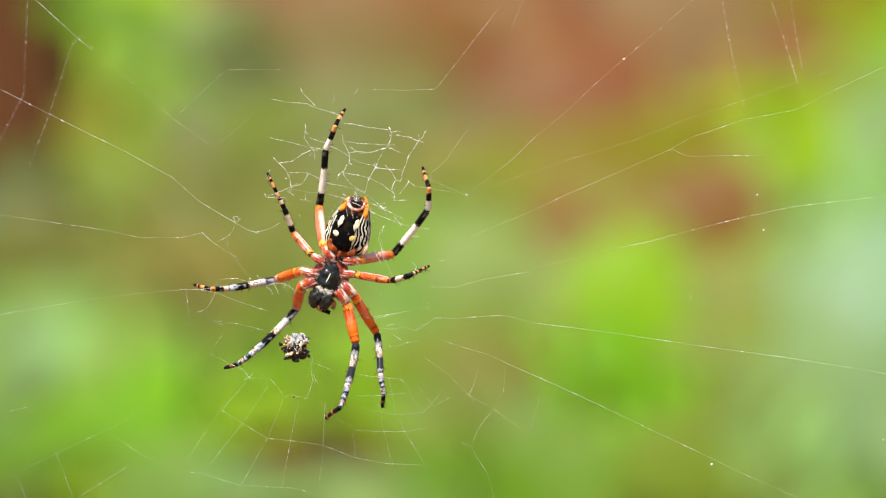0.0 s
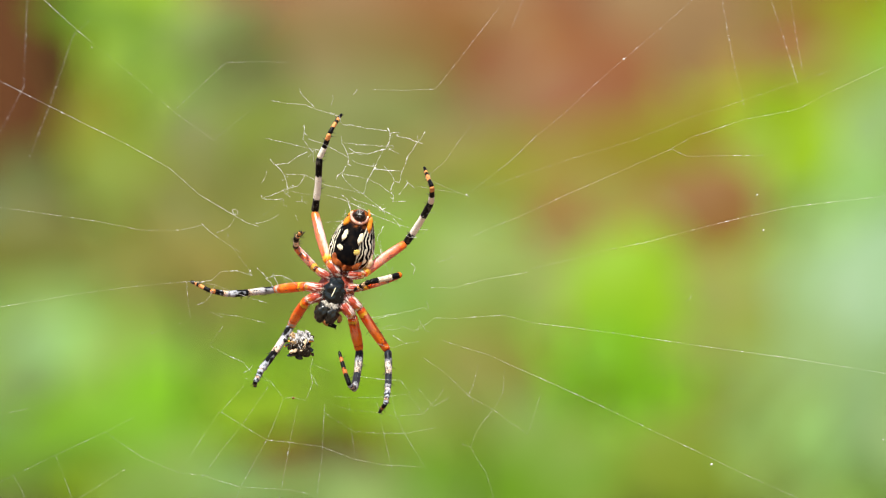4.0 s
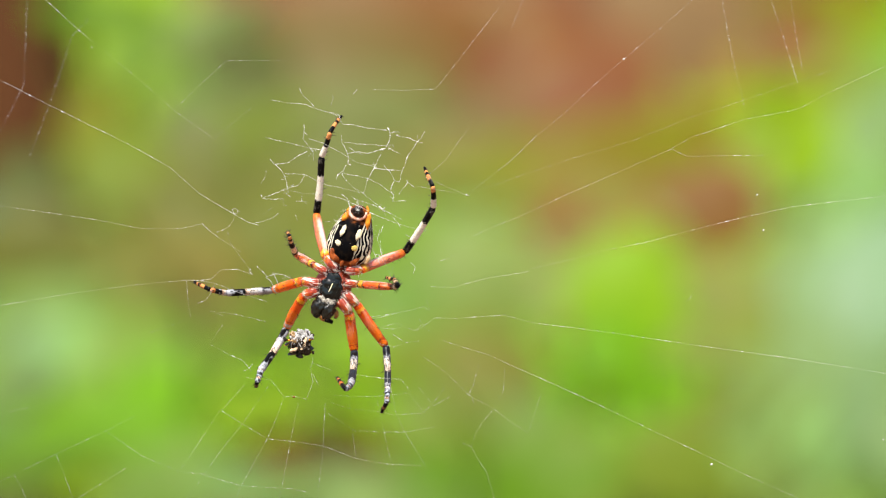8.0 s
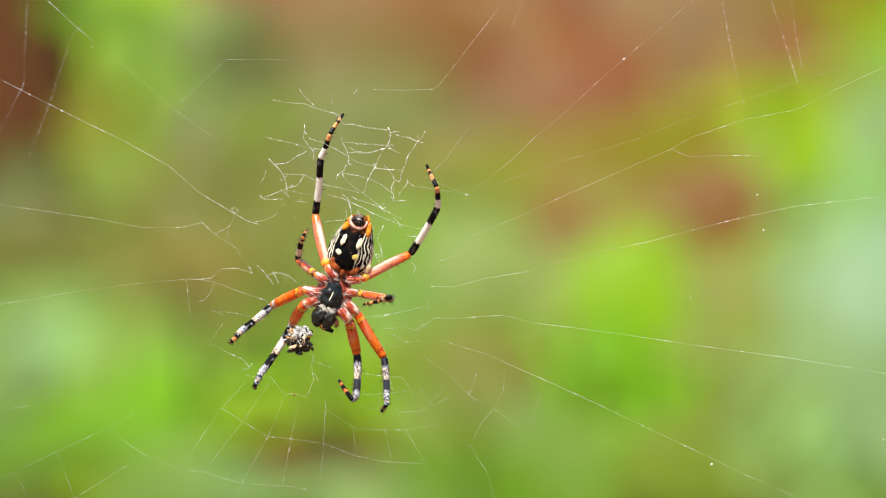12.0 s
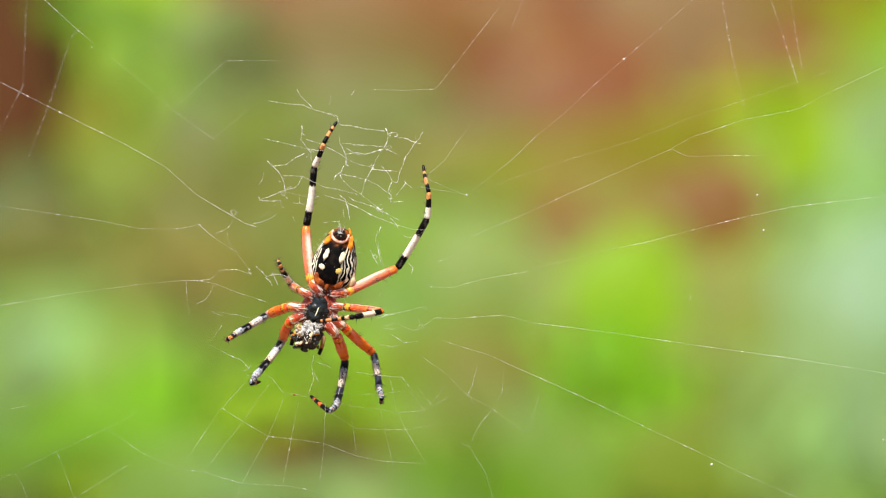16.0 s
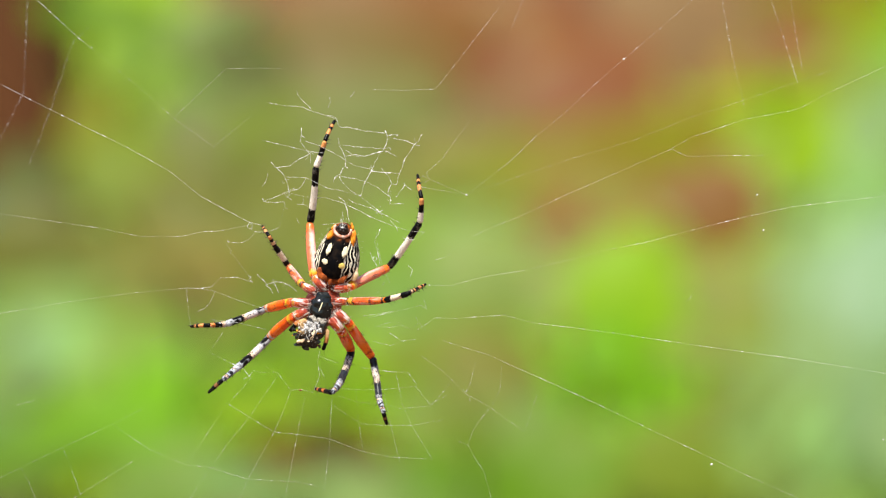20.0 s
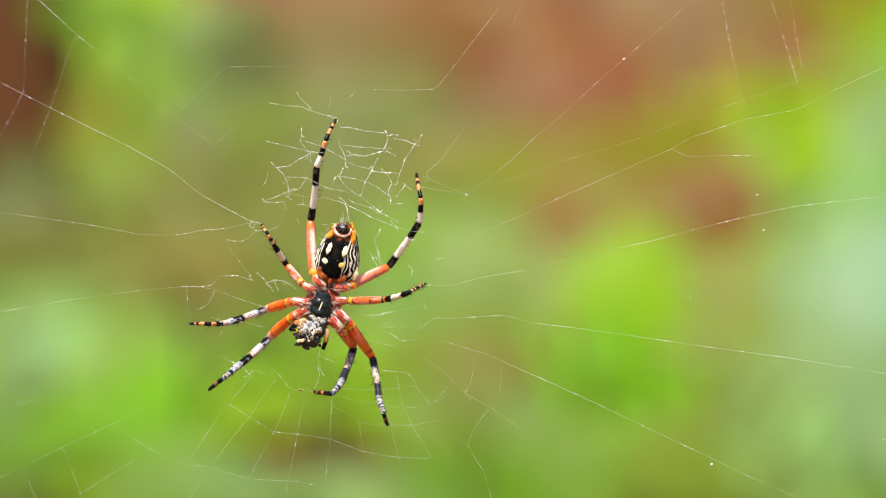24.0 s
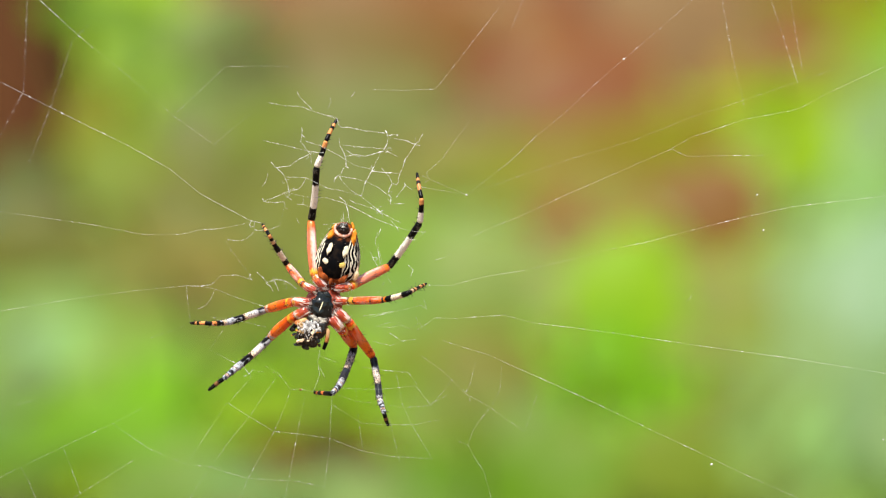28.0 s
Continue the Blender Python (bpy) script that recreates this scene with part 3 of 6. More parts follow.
def build_shrubs():
    grow([
        (-0.505, 3.156, 1.184, 0.246, 0.077, 87, "plain_bright_yellow_green"),
        (-0.554, 3.084, 1.107, 0.316, 0.131, 7, "fresh_bright_yellow_green")])
    grow([
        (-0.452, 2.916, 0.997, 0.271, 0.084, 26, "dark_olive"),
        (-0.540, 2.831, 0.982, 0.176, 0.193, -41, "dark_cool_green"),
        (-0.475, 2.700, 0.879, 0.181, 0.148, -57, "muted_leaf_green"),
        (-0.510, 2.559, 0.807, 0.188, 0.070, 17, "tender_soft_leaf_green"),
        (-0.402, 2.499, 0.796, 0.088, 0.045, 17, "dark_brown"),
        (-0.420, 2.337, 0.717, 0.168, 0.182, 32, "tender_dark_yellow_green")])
    grow([
        (-0.516, 3.524, 1.259, 0.180, 0.162, -82, "fresh_muted_olive"),
        (-0.324, 3.429, 1.106, 0.356, 0.108, 23, "pale_leaf_green"),
        (-0.492, 3.293, 1.203, 0.120, 0.116, -86, "fresh_bright_yellow_green"),
        (-0.496, 3.151, 1.089, 0.241, 0.083, 89, "fresh_light_yellow_green"),
        (-0.495, 3.070, 1.136, 0.126, 0.137, -17, "fresh_light_yellow_green")])
    grow([
        (-0.412, 2.943, 1.004, 0.304, 0.099, -55, "tender_soft_leaf_green"),
        (-0.360, 2.843, 0.902, 0.244, 0.098, -12, "soft_yellow_green"),
        (-0.349, 2.694, 0.869, 0.178, 0.185, -85, "muted_yellow_green"),
        (-0.403, 2.582, 0.821, 0.116, 0.062, -14, "dark_brown"),
        (-0.323, 2.494, 0.749, 0.179, 0.184, -62, "light_yellow_green"),
        (-0.379, 2.333, 0.709, 0.340, 0.125, 3, "dark_yellow_green")])
    grow([
        (-0.443, 3.530, 1.310, 0.356, 0.199, -88, "bright_yellow_green"),
        (-0.232, 3.431, 1.247, 0.127, 0.128, -11, "soft_brown"),
        (-0.277, 3.308, 1.104, 0.309, 0.116, 89, "fresh_dark_brown"),
        (-0.308, 3.170, 1.150, 0.237, 0.125, 88, "muted_leaf_green"),
        (-0.345, 3.098, 1.023, 0.188, 0.113, 44, "muted_olive_brown")])
    grow([
        (-0.272, 2.933, 0.940, 0.277, 0.145, 36, "dark_olive_brown"),
        (-0.344, 2.832, 0.846, 0.203, 0.084, 49, "fresh_pale_leaf_green"),
        (-0.214, 2.704, 0.851, 0.299, 0.099, 10, "light_yellow_green"),
        (-0.294, 2.576, 0.812, 0.162, 0.140, -77, "plain_bright_yellow_green"),
        (-0.185, 2.481, 0.842, 0.129, 0.094, -12, "glossy_bright_yellow_green"),
        (-0.175, 2.359, 0.785, 0.112, 0.124, -66, "fresh_muted_reddish_brown")])
    grow([
        (-0.240, 3.512, 1.312, 0.331, 0.131, -4, "fresh_pale_leaf_green"),
        (-0.091, 3.437, 1.310, 0.353, 0.181, -3, "muted_brown"),
        (-0.133, 3.319, 1.243, 0.337, 0.192, -10, "dark_olive_brown"),
        (-0.145, 3.174, 1.127, 0.330, 0.200, 23, "plain_soft_yellow_green"),
        (-0.290, 3.098, 1.105, 0.193, 0.182, 5, "dark_yellow_green")])
    grow([
        (-0.189, 2.923, 1.030, 0.250, 0.131, -34, "dark_olive"),
        (-0.139, 2.858, 0.935, 0.356, 0.160, 34, "thin_muted_yellow_green"),
        (-0.037, 2.710, 0.838, 0.134, 0.112, 27, "fresh_bright_yellow_green"),
        (-0.138, 2.570, 0.843, 0.171, 0.061, -83, "glossy_bright_yellow_green"),
        (-0.095, 2.475, 0.772, 0.152, 0.111, 58, "glossy_bright_yellow_green"),
        (-0.162, 2.357, 0.787, 0.132, 0.139, 14, "fresh_muted_reddish_brown")])
    grow([
        (0.029, 3.513, 1.332, 0.255, 0.108, 13, "soft_brown"),
        (-0.050, 3.334, 1.172, 0.218, 0.133, -5, "pale_leaf_green"),
        (0.075, 3.183, 1.158, 0.228, 0.105, 33, "dark_olive_brown"),
        (-0.118, 3.038, 1.046, 0.160, 0.168, 46, "plain_soft_yellow_green")])
    grow([
        (0.063, 2.940, 0.980, 0.272, 0.148, 46, "fresh_muted_olive"),
        (-0.080, 2.862, 0.845, 0.218, 0.187, -68, "fresh_pale_leaf_green"),
        (-0.051, 2.716, 0.891, 0.334, 0.137, -75, "muted_leaf_green"),
        (-0.098, 2.560, 0.871, 0.118, 0.119, 9, "glossy_bright_yellow_green"),
        (-0.001, 2.502, 0.780, 0.183, 0.146, 89, "thin_muted_yellow_green"),
        (-0.084, 2.349, 0.756, 0.157, 0.132, 6, "soft_yellow_green")])
    grow([
        (0.186, 3.160, 1.187, 0.276, 0.166, 63, "muted_reddish_brown"),
        (0.044, 3.087, 1.053, 0.251, 0.148, 19, "pale_leaf_green")])
    grow([
        (0.107, 2.930, 0.980, 0.270, 0.137, 47, "tender_pale_leaf_green"),
        (0.024, 2.840, 0.947, 0.216, 0.196, 34, "soft_yellow_green"),
        (0.159, 2.705, 0.870, 0.223, 0.067, 42, "fresh_pale_leaf_green"),
        (0.061, 2.554, 0.807, 0.172, 0.122, 60, "tender_soft_yellow_green"),
        (0.111, 2.481, 0.792, 0.138, 0.113, 28, "broad_muted_yellow_green"),
        (0.027, 2.343, 0.754, 0.284, 0.152, -12, "old_muted_yellow_green")])
    grow([
        (0.152, 3.286, 1.228, 0.244, 0.107, -89, "fresh_muted_reddish_brown"),
        (0.220, 3.221, 1.145, 0.337, 0.155, -46, "soft_brown"),
        (0.203, 3.056, 1.005, 0.337, 0.126, -5, "pale_leaf_green")])
    grow([
        (0.234, 2.919, 0.998, 0.304, 0.098, -10, "fresh_muted_yellow_green"),
        (0.162, 2.859, 0.852, 0.188, 0.159, 26, "plain_bright_yellow_green"),
        (0.176, 2.721, 0.890, 0.169, 0.176, -43, "plain_bright_yellow_green"),
        (0.208, 2.560, 0.810, 0.143, 0.056, 56, "plain_soft_yellow_green"),
        (0.216, 2.485, 0.775, 0.159, 0.123, -73, "plain_bright_yellow_green"),
        (0.156, 2.351, 0.726, 0.139, 0.108, -10, "tender_muted_yellow_green")])
    grow([
        (0.329, 3.521, 1.362, 0.266, 0.086, -67, "fresh_bright_yellow_green"),
        (0.339, 3.457, 1.326, 0.327, 0.191, -42, "soft_brown"),
        (0.277, 3.303, 1.179, 0.188, 0.092, -69, "muted_olive"),
        (0.359, 3.167, 1.109, 0.316, 0.200, 24, "tender_bright_yellow_green"),
        (0.310, 3.093, 1.047, 0.326, 0.183, 14, "muted_olive_brown")])
    grow([
        (0.374, 2.935, 0.997, 0.338, 0.107, 7, "bright_yellow_green"),
        (0.270, 2.856, 0.906, 0.179, 0.093, 32, "plain_bright_yellow_green"),
        (0.389, 2.719, 0.878, 0.206, 0.074, 27, "fresh_pale_leaf_green"),
        (0.188, 2.566, 0.855, 0.233, 0.120, -18, "plain_bright_yellow_green"),
        (0.289, 2.480, 0.765, 0.146, 0.106, -21, "tender_soft_leaf_green"),
        (0.233, 2.357, 0.768, 0.173, 0.057, -18, "plain_muted_yellow_green")])
    grow([
        (0.549, 3.417, 1.243, 0.285, 0.091, 2, "light_yellow_green"),
        (0.457, 3.333, 1.193, 0.227, 0.182, -33, "muted_olive_brown"),
        (0.390, 3.177, 1.116, 0.150, 0.172, 29, "fresh_dark_brown"),
        (0.452, 3.049, 1.005, 0.298, 0.178, -82, "fresh_soft_leaf_green")])
    grow([
        (0.476, 2.930, 1.016, 0.324, 0.108, 26, "tender_soft_yellow_green"),
        (0.375, 2.847, 0.930, 0.252, 0.076, -21, "glossy_soft_yellow_green"),
        (0.429, 2.710, 0.846, 0.207, 0.084, -22, "fresh_muted_reddish_brown"),
        (0.363, 2.554, 0.841, 0.150, 0.172, 55, "fresh_soft_leaf_green"),
        (0.402, 2.481, 0.713, 0.124, 0.081, -10, "pale_leaf_green"),
        (0.303, 2.334, 0.718, 0.252, 0.081, 45, "plain_bright_yellow_green")])
    grow([
        (0.628, 3.527, 1.321, 0.301, 0.191, 34, "old_muted_yellow_green"),
        (0.695, 3.440, 1.285, 0.306, 0.192, 55, "plain_bright_yellow_green"),
        (0.626, 3.301, 1.191, 0.230, 0.167, -2, "glossy_soft_leaf_green"),
        (0.666, 3.162, 1.100, 0.258, 0.157, -47, "fresh_pale_leaf_green"),
        (0.567, 3.087, 1.040, 0.215, 0.089, -80, "tender_dark_yellow_green")])
    grow([
        (0.577, 2.938, 0.989, 0.206, 0.127, -52, "dark_brown"),
        (0.527, 2.854, 0.992, 0.245, 0.178, -40, "pale_leaf_green"),
        (0.468, 2.715, 0.874, 0.321, 0.106, 1, "pale_leaf_green"),
        (0.420, 2.570, 0.738, 0.335, 0.164, -19, "plain_bright_yellow_green"),
        (0.459, 2.500, 0.802, 0.284, 0.095, 20, "soft_leaf_green"),
        (0.480, 2.335, 0.828, 0.175, 0.198, 7, "tender_pale_leaf_green")])
    grow([
        (-0.178, 1.773, 1.036, 0.072, 0.080, 29, "glossy_dark_yellow_green"),
        (-0.168, 1.754, 0.997, 0.096, 0.032, -21, "soft_olive")])
    grow([
        (0.122, 2.541, 1.093, 0.320, 0.086, 10, "glossy_muted_olive"),
        (0.017, 2.549, 1.088, 0.133, 0.069, -8, "soft_olive"),
        (0.229, 2.598, 1.117, 0.222, 0.076, 14, "fresh_muted_olive_brown")])
    # reddish leaves added to stand for the bank showing through gaps
    grow([
        (0.115, 2.029, 1.027, 0.100, 0.035, 11, "muted_reddish_brown"),
        (0.231, 2.068, 1.039, 0.088, 0.081, 29, "muted_brown"),
        (0.185, 2.101, 1.051, 0.046, 0.035, -39, "muted_brown")])
    grow([
        (0.282, 2.141, 1.104, 0.127, 0.071, 75, "light_yellow_green"),
        (0.352, 2.246, 1.164, 0.092, 0.049, 52, "fresh_muted_yellow_green"),
        (0.369, 2.298, 1.224, 0.123, 0.061, 1, "fresh_muted_olive"),
        (0.318, 2.106, 1.089, 0.109, 0.034, 59, "bright_yellow_green"),
        (0.338, 2.158, 1.086, 0.057, 0.040, 85, "plain_bright_yellow_green")])
    grow([
        (0.248, 1.773, 1.149, 0.046, 0.039, -22, "muted_reddish_brown"),
        (0.255, 1.812, 1.180, 0.075, 0.030, -11, "fresh_muted_olive_brown")])
    grow([
        (0.344, 1.997, 1.099, 0.076, 0.063, 87, "tender_pale_leaf_green"),
        (0.333, 1.956, 1.053, 0.056, 0.063, 76, "soft_leaf_green")])
    grow([
        (0.135, 2.061, 0.977, 0.164, 0.050, 60, "muted_olive_brown"),
        (0.137, 2.004, 0.933, 0.088, 0.035, -20, "fresh_muted_leaf_green"),
        (0.127, 2.137, 1.068, 0.116, 0.111, -25, "fresh_muted_olive_brown")])
    grow([
        (0.331, 2.061, 0.970, 0.117, 0.114, 85, "glossy_pale_leaf_green"),
        (0.384, 2.134, 1.027, 0.078, 0.062, 75, "fresh_pale_leaf_green")])
    grow([
        (-0.261, 2.061, 1.071, 0.090, 0.096, 79, "thin_muted_yellow_green"),
        (-0.302, 2.243, 1.215, 0.139, 0.043, -3, "old_muted_yellow_green"),
        (-0.299, 2.170, 1.116, 0.091, 0.060, 68, "glossy_muted_olive")])
    grow([
        (-0.382, 2.301, 1.066, 0.084, 0.078, -21, "tender_dark_yellow_green"),
        (-0.377, 2.271, 1.009, 0.121, 0.076, 14, "glossy_dark_yellow_green"),
        (-0.353, 2.255, 0.959, 0.137, 0.043, -5, "glossy_soft_leaf_green")])
    grow([
        (0.244, 2.061, 0.935, 0.151, 0.045, 19, "glossy_muted_yellow_green"),
        (0.332, 2.047, 0.903, 0.106, 0.074, 64, "dark_yellow_green"),
        (0.259, 1.969, 0.826, 0.142, 0.052, -13, "glossy_soft_leaf_green"),
        (0.203, 1.983, 0.864, 0.114, 0.038, 47, "glossy_muted_yellow_green"),
        (0.133, 2.133, 0.972, 0.126, 0.046, -19, "soft_brown")])
    grow([
        (-0.264, 2.157, 1.177, 0.098, 0.055, 84, "broad_muted_yellow_green"),
        (-0.221, 2.176, 1.188, 0.135, 0.041, 35, "tender_soft_yellow_green"),
        (-0.233, 1.997, 0.972, 0.104, 0.044, -27, "dark_olive"),
        (-0.093, 1.922, 0.967, 0.078, 0.046, -22, "glossy_muted_yellow_green"),
        (-0.025, 2.017, 1.027, 0.125, 0.053, 46, "muted_yellow_green"),
        (-0.171, 2.165, 1.166, 0.081, 0.093, 62, "tender_dark_yellow_green"),
        (0.003, 1.898, 0.926, 0.123, 0.046, 15, "plain_muted_yellow_green"),
        (0.101, 1.983, 0.970, 0.066, 0.065, -6, "fresh_soft_yellow_green")])
    grow([
        (0.291, 1.773, 0.941, 0.116, 0.091, 34, "tender_pale_leaf_green"),
        (0.260, 1.716, 0.871, 0.069, 0.053, -87, "soft_leaf_green"),
        (0.269, 1.686, 0.828, 0.107, 0.033, 13, "muted_leaf_green")])
    grow([
        (0.029, 1.501, 0.934, 0.070, 0.048, -10, "dark_olive")])
    grow([
        (-0.015, 1.741, 1.044, 0.092, 0.030, -4, "fresh_dark_yellow_green"),
        (-0.123, 1.736, 1.088, 0.079, 0.030, 28, "thin_muted_yellow_green"),
        (-0.108, 1.695, 1.013, 0.055, 0.052, 47, "fresh_dark_yellow_green")])
    grow([
        (0.290, 1.661, 0.984, 0.112, 0.071, 75, "fresh_pale_leaf_green"),
        (0.262, 1.566, 0.915, 0.092, 0.030, 80, "glossy_pale_leaf_green"),
        (0.092, 1.501, 0.867, 0.094, 0.032, 35, "young_muted_yellow_green"),
        (0.142, 1.496, 0.871, 0.078, 0.053, -29, "tender_muted_yellow_green")])
    grow([
        (0.114, 1.709, 0.938, 0.067, 0.045, 46, "fresh_light_yellow_green"),
        (0.131, 1.791, 0.972, 0.100, 0.086, 71, "glossy_bright_yellow_green"),
        (0.130, 1.859, 1.038, 0.056, 0.042, 0, "soft_olive")])
    grow([
        (-0.126, 1.677, 0.841, 0.096, 0.031, -6, "tender_soft_leaf_green"),
        (-0.057, 1.699, 0.839, 0.082, 0.031, -0, "fresh_soft_leaf_green")])
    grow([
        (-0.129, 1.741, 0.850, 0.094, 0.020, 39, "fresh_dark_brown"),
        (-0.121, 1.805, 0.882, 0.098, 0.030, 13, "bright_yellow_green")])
    grow([
        (-0.309, 1.901, 0.845, 0.140, 0.043, 9, "old_muted_yellow_green"),
        (-0.203, 1.898, 0.821, 0.135, 0.063, 20, "muted_leaf_green"),
        (-0.307, 2.044, 0.925, 0.061, 0.043, 77, "soft_leaf_green")])
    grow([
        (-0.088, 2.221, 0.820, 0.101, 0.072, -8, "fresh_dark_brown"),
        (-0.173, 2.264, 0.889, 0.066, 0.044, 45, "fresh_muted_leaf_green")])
    grow([
        (-0.247, 1.981, 0.863, 0.187, 0.061, -3, "fresh_light_yellow_green"),
        (-0.331, 2.060, 0.919, 0.056, 0.064, 16, "glossy_pale_leaf_green"),
        (-0.167, 2.030, 0.879, 0.123, 0.038, 12, "fresh_bright_yellow_green")])


build_ground()
build_trunk()
build_shrubs()


def build_holding_stem():
    """A woody stem of its own at the side, to which the long guy threads run."""
    stem = tagged(new("bare_stem"), "thin bare woody stem that holds the web", "stem")
    stem.location = (0.28, 0.75, 0)
    bm = bmesh.new()
    lathe(bm, [Vector((0, 0, -0.03)), Vector((0.01, -0.05, 0.4)), Vector((-0.04, -0.18, 0.75)), Vector((-0.125, -0.36, 0.93)), Vector((-0.155, -0.43, 0.99)), Vector((-0.158, -0.44, 1.06))],
          [0.009, 0.008, 0.006, 0.004, 0.003, 0.002], 8)
    part("shoot", bm, M["bark"], stem)


build_holding_stem()


# ---- web ----
web = tagged(new("spider_web"), "torn orb web of fine white silk threads", "spider web")
web.location = (0, REACH, EYE_Z)
THREADS = []


def strand(sway, r, *xy, back=0.0):
    """A thread over chart points x, y, x, y ...; r: half its thickness in chart units; sway: which part of the web it swings with; back: metres behind the web."""
    pts = [chart(xy[i], xy[i + 1], back) - Vector((0, REACH, EYE_Z)) for i in range(0, len(xy), 2)]
    n = len(THREADS)
    rnd = random.Random(n)
    path, radii = [], []
    for a, b in zip(pts, pts[1:]):
        steps = max(2, int((b - a).length / U / 6)) if (b - a).length < 0.02 else max(2, int((b - a).length / U / 40)) if (b - a).length > 0.05 else int((b - a).length / U / 14)
        for k in range(steps):
            s = k / steps
            wob = Vector((noise.noise((n, k * 0.7, len(path))), 0.8 * noise.noise((k * 0.5, n, 3)), noise.noise((k * 0.6, 9, n)))) * ((1.9 if sway in ("top", "knot") else 1.0) * U if 0 < k else 0)
            path.append(a.lerp(b, s) + wob)
            radii.append(U * r * 0.5 * (0.55 + 0.9 * rnd.random() + (2.0 if rnd.random() < 0.07 else 0)))
    path.append(pts[-1])
    radii.append(U * r * 0.6)
    if sway in ("top", "knot", "left"):
        radii = [q * 0.85 for q in radii]
    bm = bmesh.new()
    lathe(bm, path, radii, 5)
    kind = "silk" if sway in ("top", "knot") or sway in ("left", "main_end", "slack", "gather", "loop") and r >= 0.75 else "silk_faint" if sway == "low" or back else "silk_fine"
    ob = part("silk_thread", bm, M[kind], web)
    THREADS.append((ob, sway))
    return ob


def build_web():
    # upper left: anchor threads and faint cross threads
    strand("left", 0.44, 49, -10, 42, 162, 0, 243, -10, 262, back=0.014)
    strand("left", 0.75, 60, -8, 135, 61, 163, 84)
    strand("left", 0.25, 163, 84, 250, 155, 307, 206)
    strand("left", 0.25, 307, 206, 378, 257, 445, 202)
    strand("left", 0.25, 307, 206, 400, 119)
    strand("left", 0.36, 400, 119, 456, 118, 512, 119)
    strand("left", 0.42, 158, 44, 128, 74, 88, 195, 52, 288, back=0.014)
    strand("main", 0.75, -920, -160, -300, 10, -12, 140, 67, 180, 145, 219, 225, 258, 300, 300)
    strand("main_end", 0.75, 300, 300, 354, 344, 400, 369, 442, 391, 462, 396)
    strand("left", 0.45, -960, 290, -300, 350, -12, 374, 67, 385, 170, 400, 250, 416, 320, 416, 360, 407)
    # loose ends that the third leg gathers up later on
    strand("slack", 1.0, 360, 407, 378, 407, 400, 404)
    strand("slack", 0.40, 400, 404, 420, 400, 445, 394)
    strand("left", 0.42, 400, 428, 412, 448, 430, 472, 447, 495)
    strand("left", 0.60, 403, 421, 404, 428)
    strand("left", 0.60, 409, 440, 408, 447)
    strand("loose", 0.50, 404, 425, 415, 427, 428, 427, 440, 421, 450, 411)
    strand("gather", 0.85, 450, 408, 460, 409, 470, 408, 482, 406, 493, 401)
    strand("link", 0.42, 502, 357, 503, 363, 497, 387, 493, 402)
    strand("loop", 0.80, 441, 395, 446, 393, 451, 397, 450, 402, 445, 403, 442, 398, 441, 394)
    # tangle above the hub
    strand("top", 0.88, 474, 182, 500, 187, 537, 190, 549, 196, 575, 204, 592, 210)
    strand("top", 0.55, 577, 204, 590, 206, 597, 211)
    strand("top", 0.55, 525, 161, 530, 173, 545, 187, 552, 196)
    strand("top", 0.50, 583, 173, 585, 180, 580, 192)
    strand("top", 0.79, 627, 163, 620, 172)
    strand("top", 1.20, 596, 212, 598, 220, 602, 225, 620, 226, 640, 231, 680, 236)
    strand("top", 1.10, 684, 242, 695, 239, 703, 240)
    strand("top", 0.88, 697, 245, 720, 250, 735, 256, 743, 258)
    strand("top", 1.45, 681, 231, 686, 243, 684, 255, 678, 266)
    strand("top", 0.75, 678, 265, 690, 262, 692, 267, 682, 270)
    strand("top", 0.60, 684, 268, 704, 278)
    strand("top", 1.04, 747, 238, 741, 250, 733, 257, 728, 265, 717, 280, 712, 297, 706, 310, 701, 328)
    strand("top", 1.35, 599, 245, 600, 258, 607, 270, 611, 280, 611, 295, 616, 298)
    strand("top", 0.75, 602, 257, 640, 261, 680, 263)
    strand("top", 1.05, 609, 277, 630, 274, 645, 277, 665, 271, 678, 268)
    strand("top", 0.70, 612, 266, 622, 273, 637, 279)
    strand("top", 0.72, 465, 249, 505, 258, 545, 268, 572, 271)
    strand("top", 0.62, 540, 250, 566, 258, 600, 276, 625, 292, 657, 300)
    strand("top", 1.00, 533, 226, 533, 238, 531, 251, 541, 264, 549, 274)
    strand("top", 0.55, 533, 238, 539, 244)
    strand("top", 0.60, 549, 270, 550, 290)
    strand("top", 0.50, 674, 270, 664, 287, 658, 300)
    strand("top", 1.30, 662, 294, 657, 303, 650, 316, 645, 325, 642, 338, 638, 348)
    strand("top", 1.00, 657, 303, 680, 306, 706, 307)
    strand("top", 0.90, 674, 298, 680, 305, 687, 312, 693, 325, 701, 327)
    strand("top", 0.88, 693, 325, 688, 335, 686, 342, 691, 350, 690, 362)
    strand("top", 0.50, 690, 361, 714, 361)
    strand("top", 0.85, 701, 349, 707, 340, 717, 327, 715, 324)
    strand("top", 0.70, 717, 328, 729, 337)
    strand("top", 0.80, 600, 312, 625, 316, 645, 321, 665, 330, 685, 345, 692, 350)
    strand("top", 1.15, 590, 323, 593, 315, 603, 308, 607, 298)
    strand("top", 0.72, 600, 313, 607, 324, 620, 337, 638, 348, 655, 362, 675, 377, 708, 395)
    strand("top", 1.05, 633, 361, 655, 368, 672, 376)
    strand("top", 1.10, 665, 370, 676, 380)
    strand("top", 1.10, 678, 372, 665, 378)
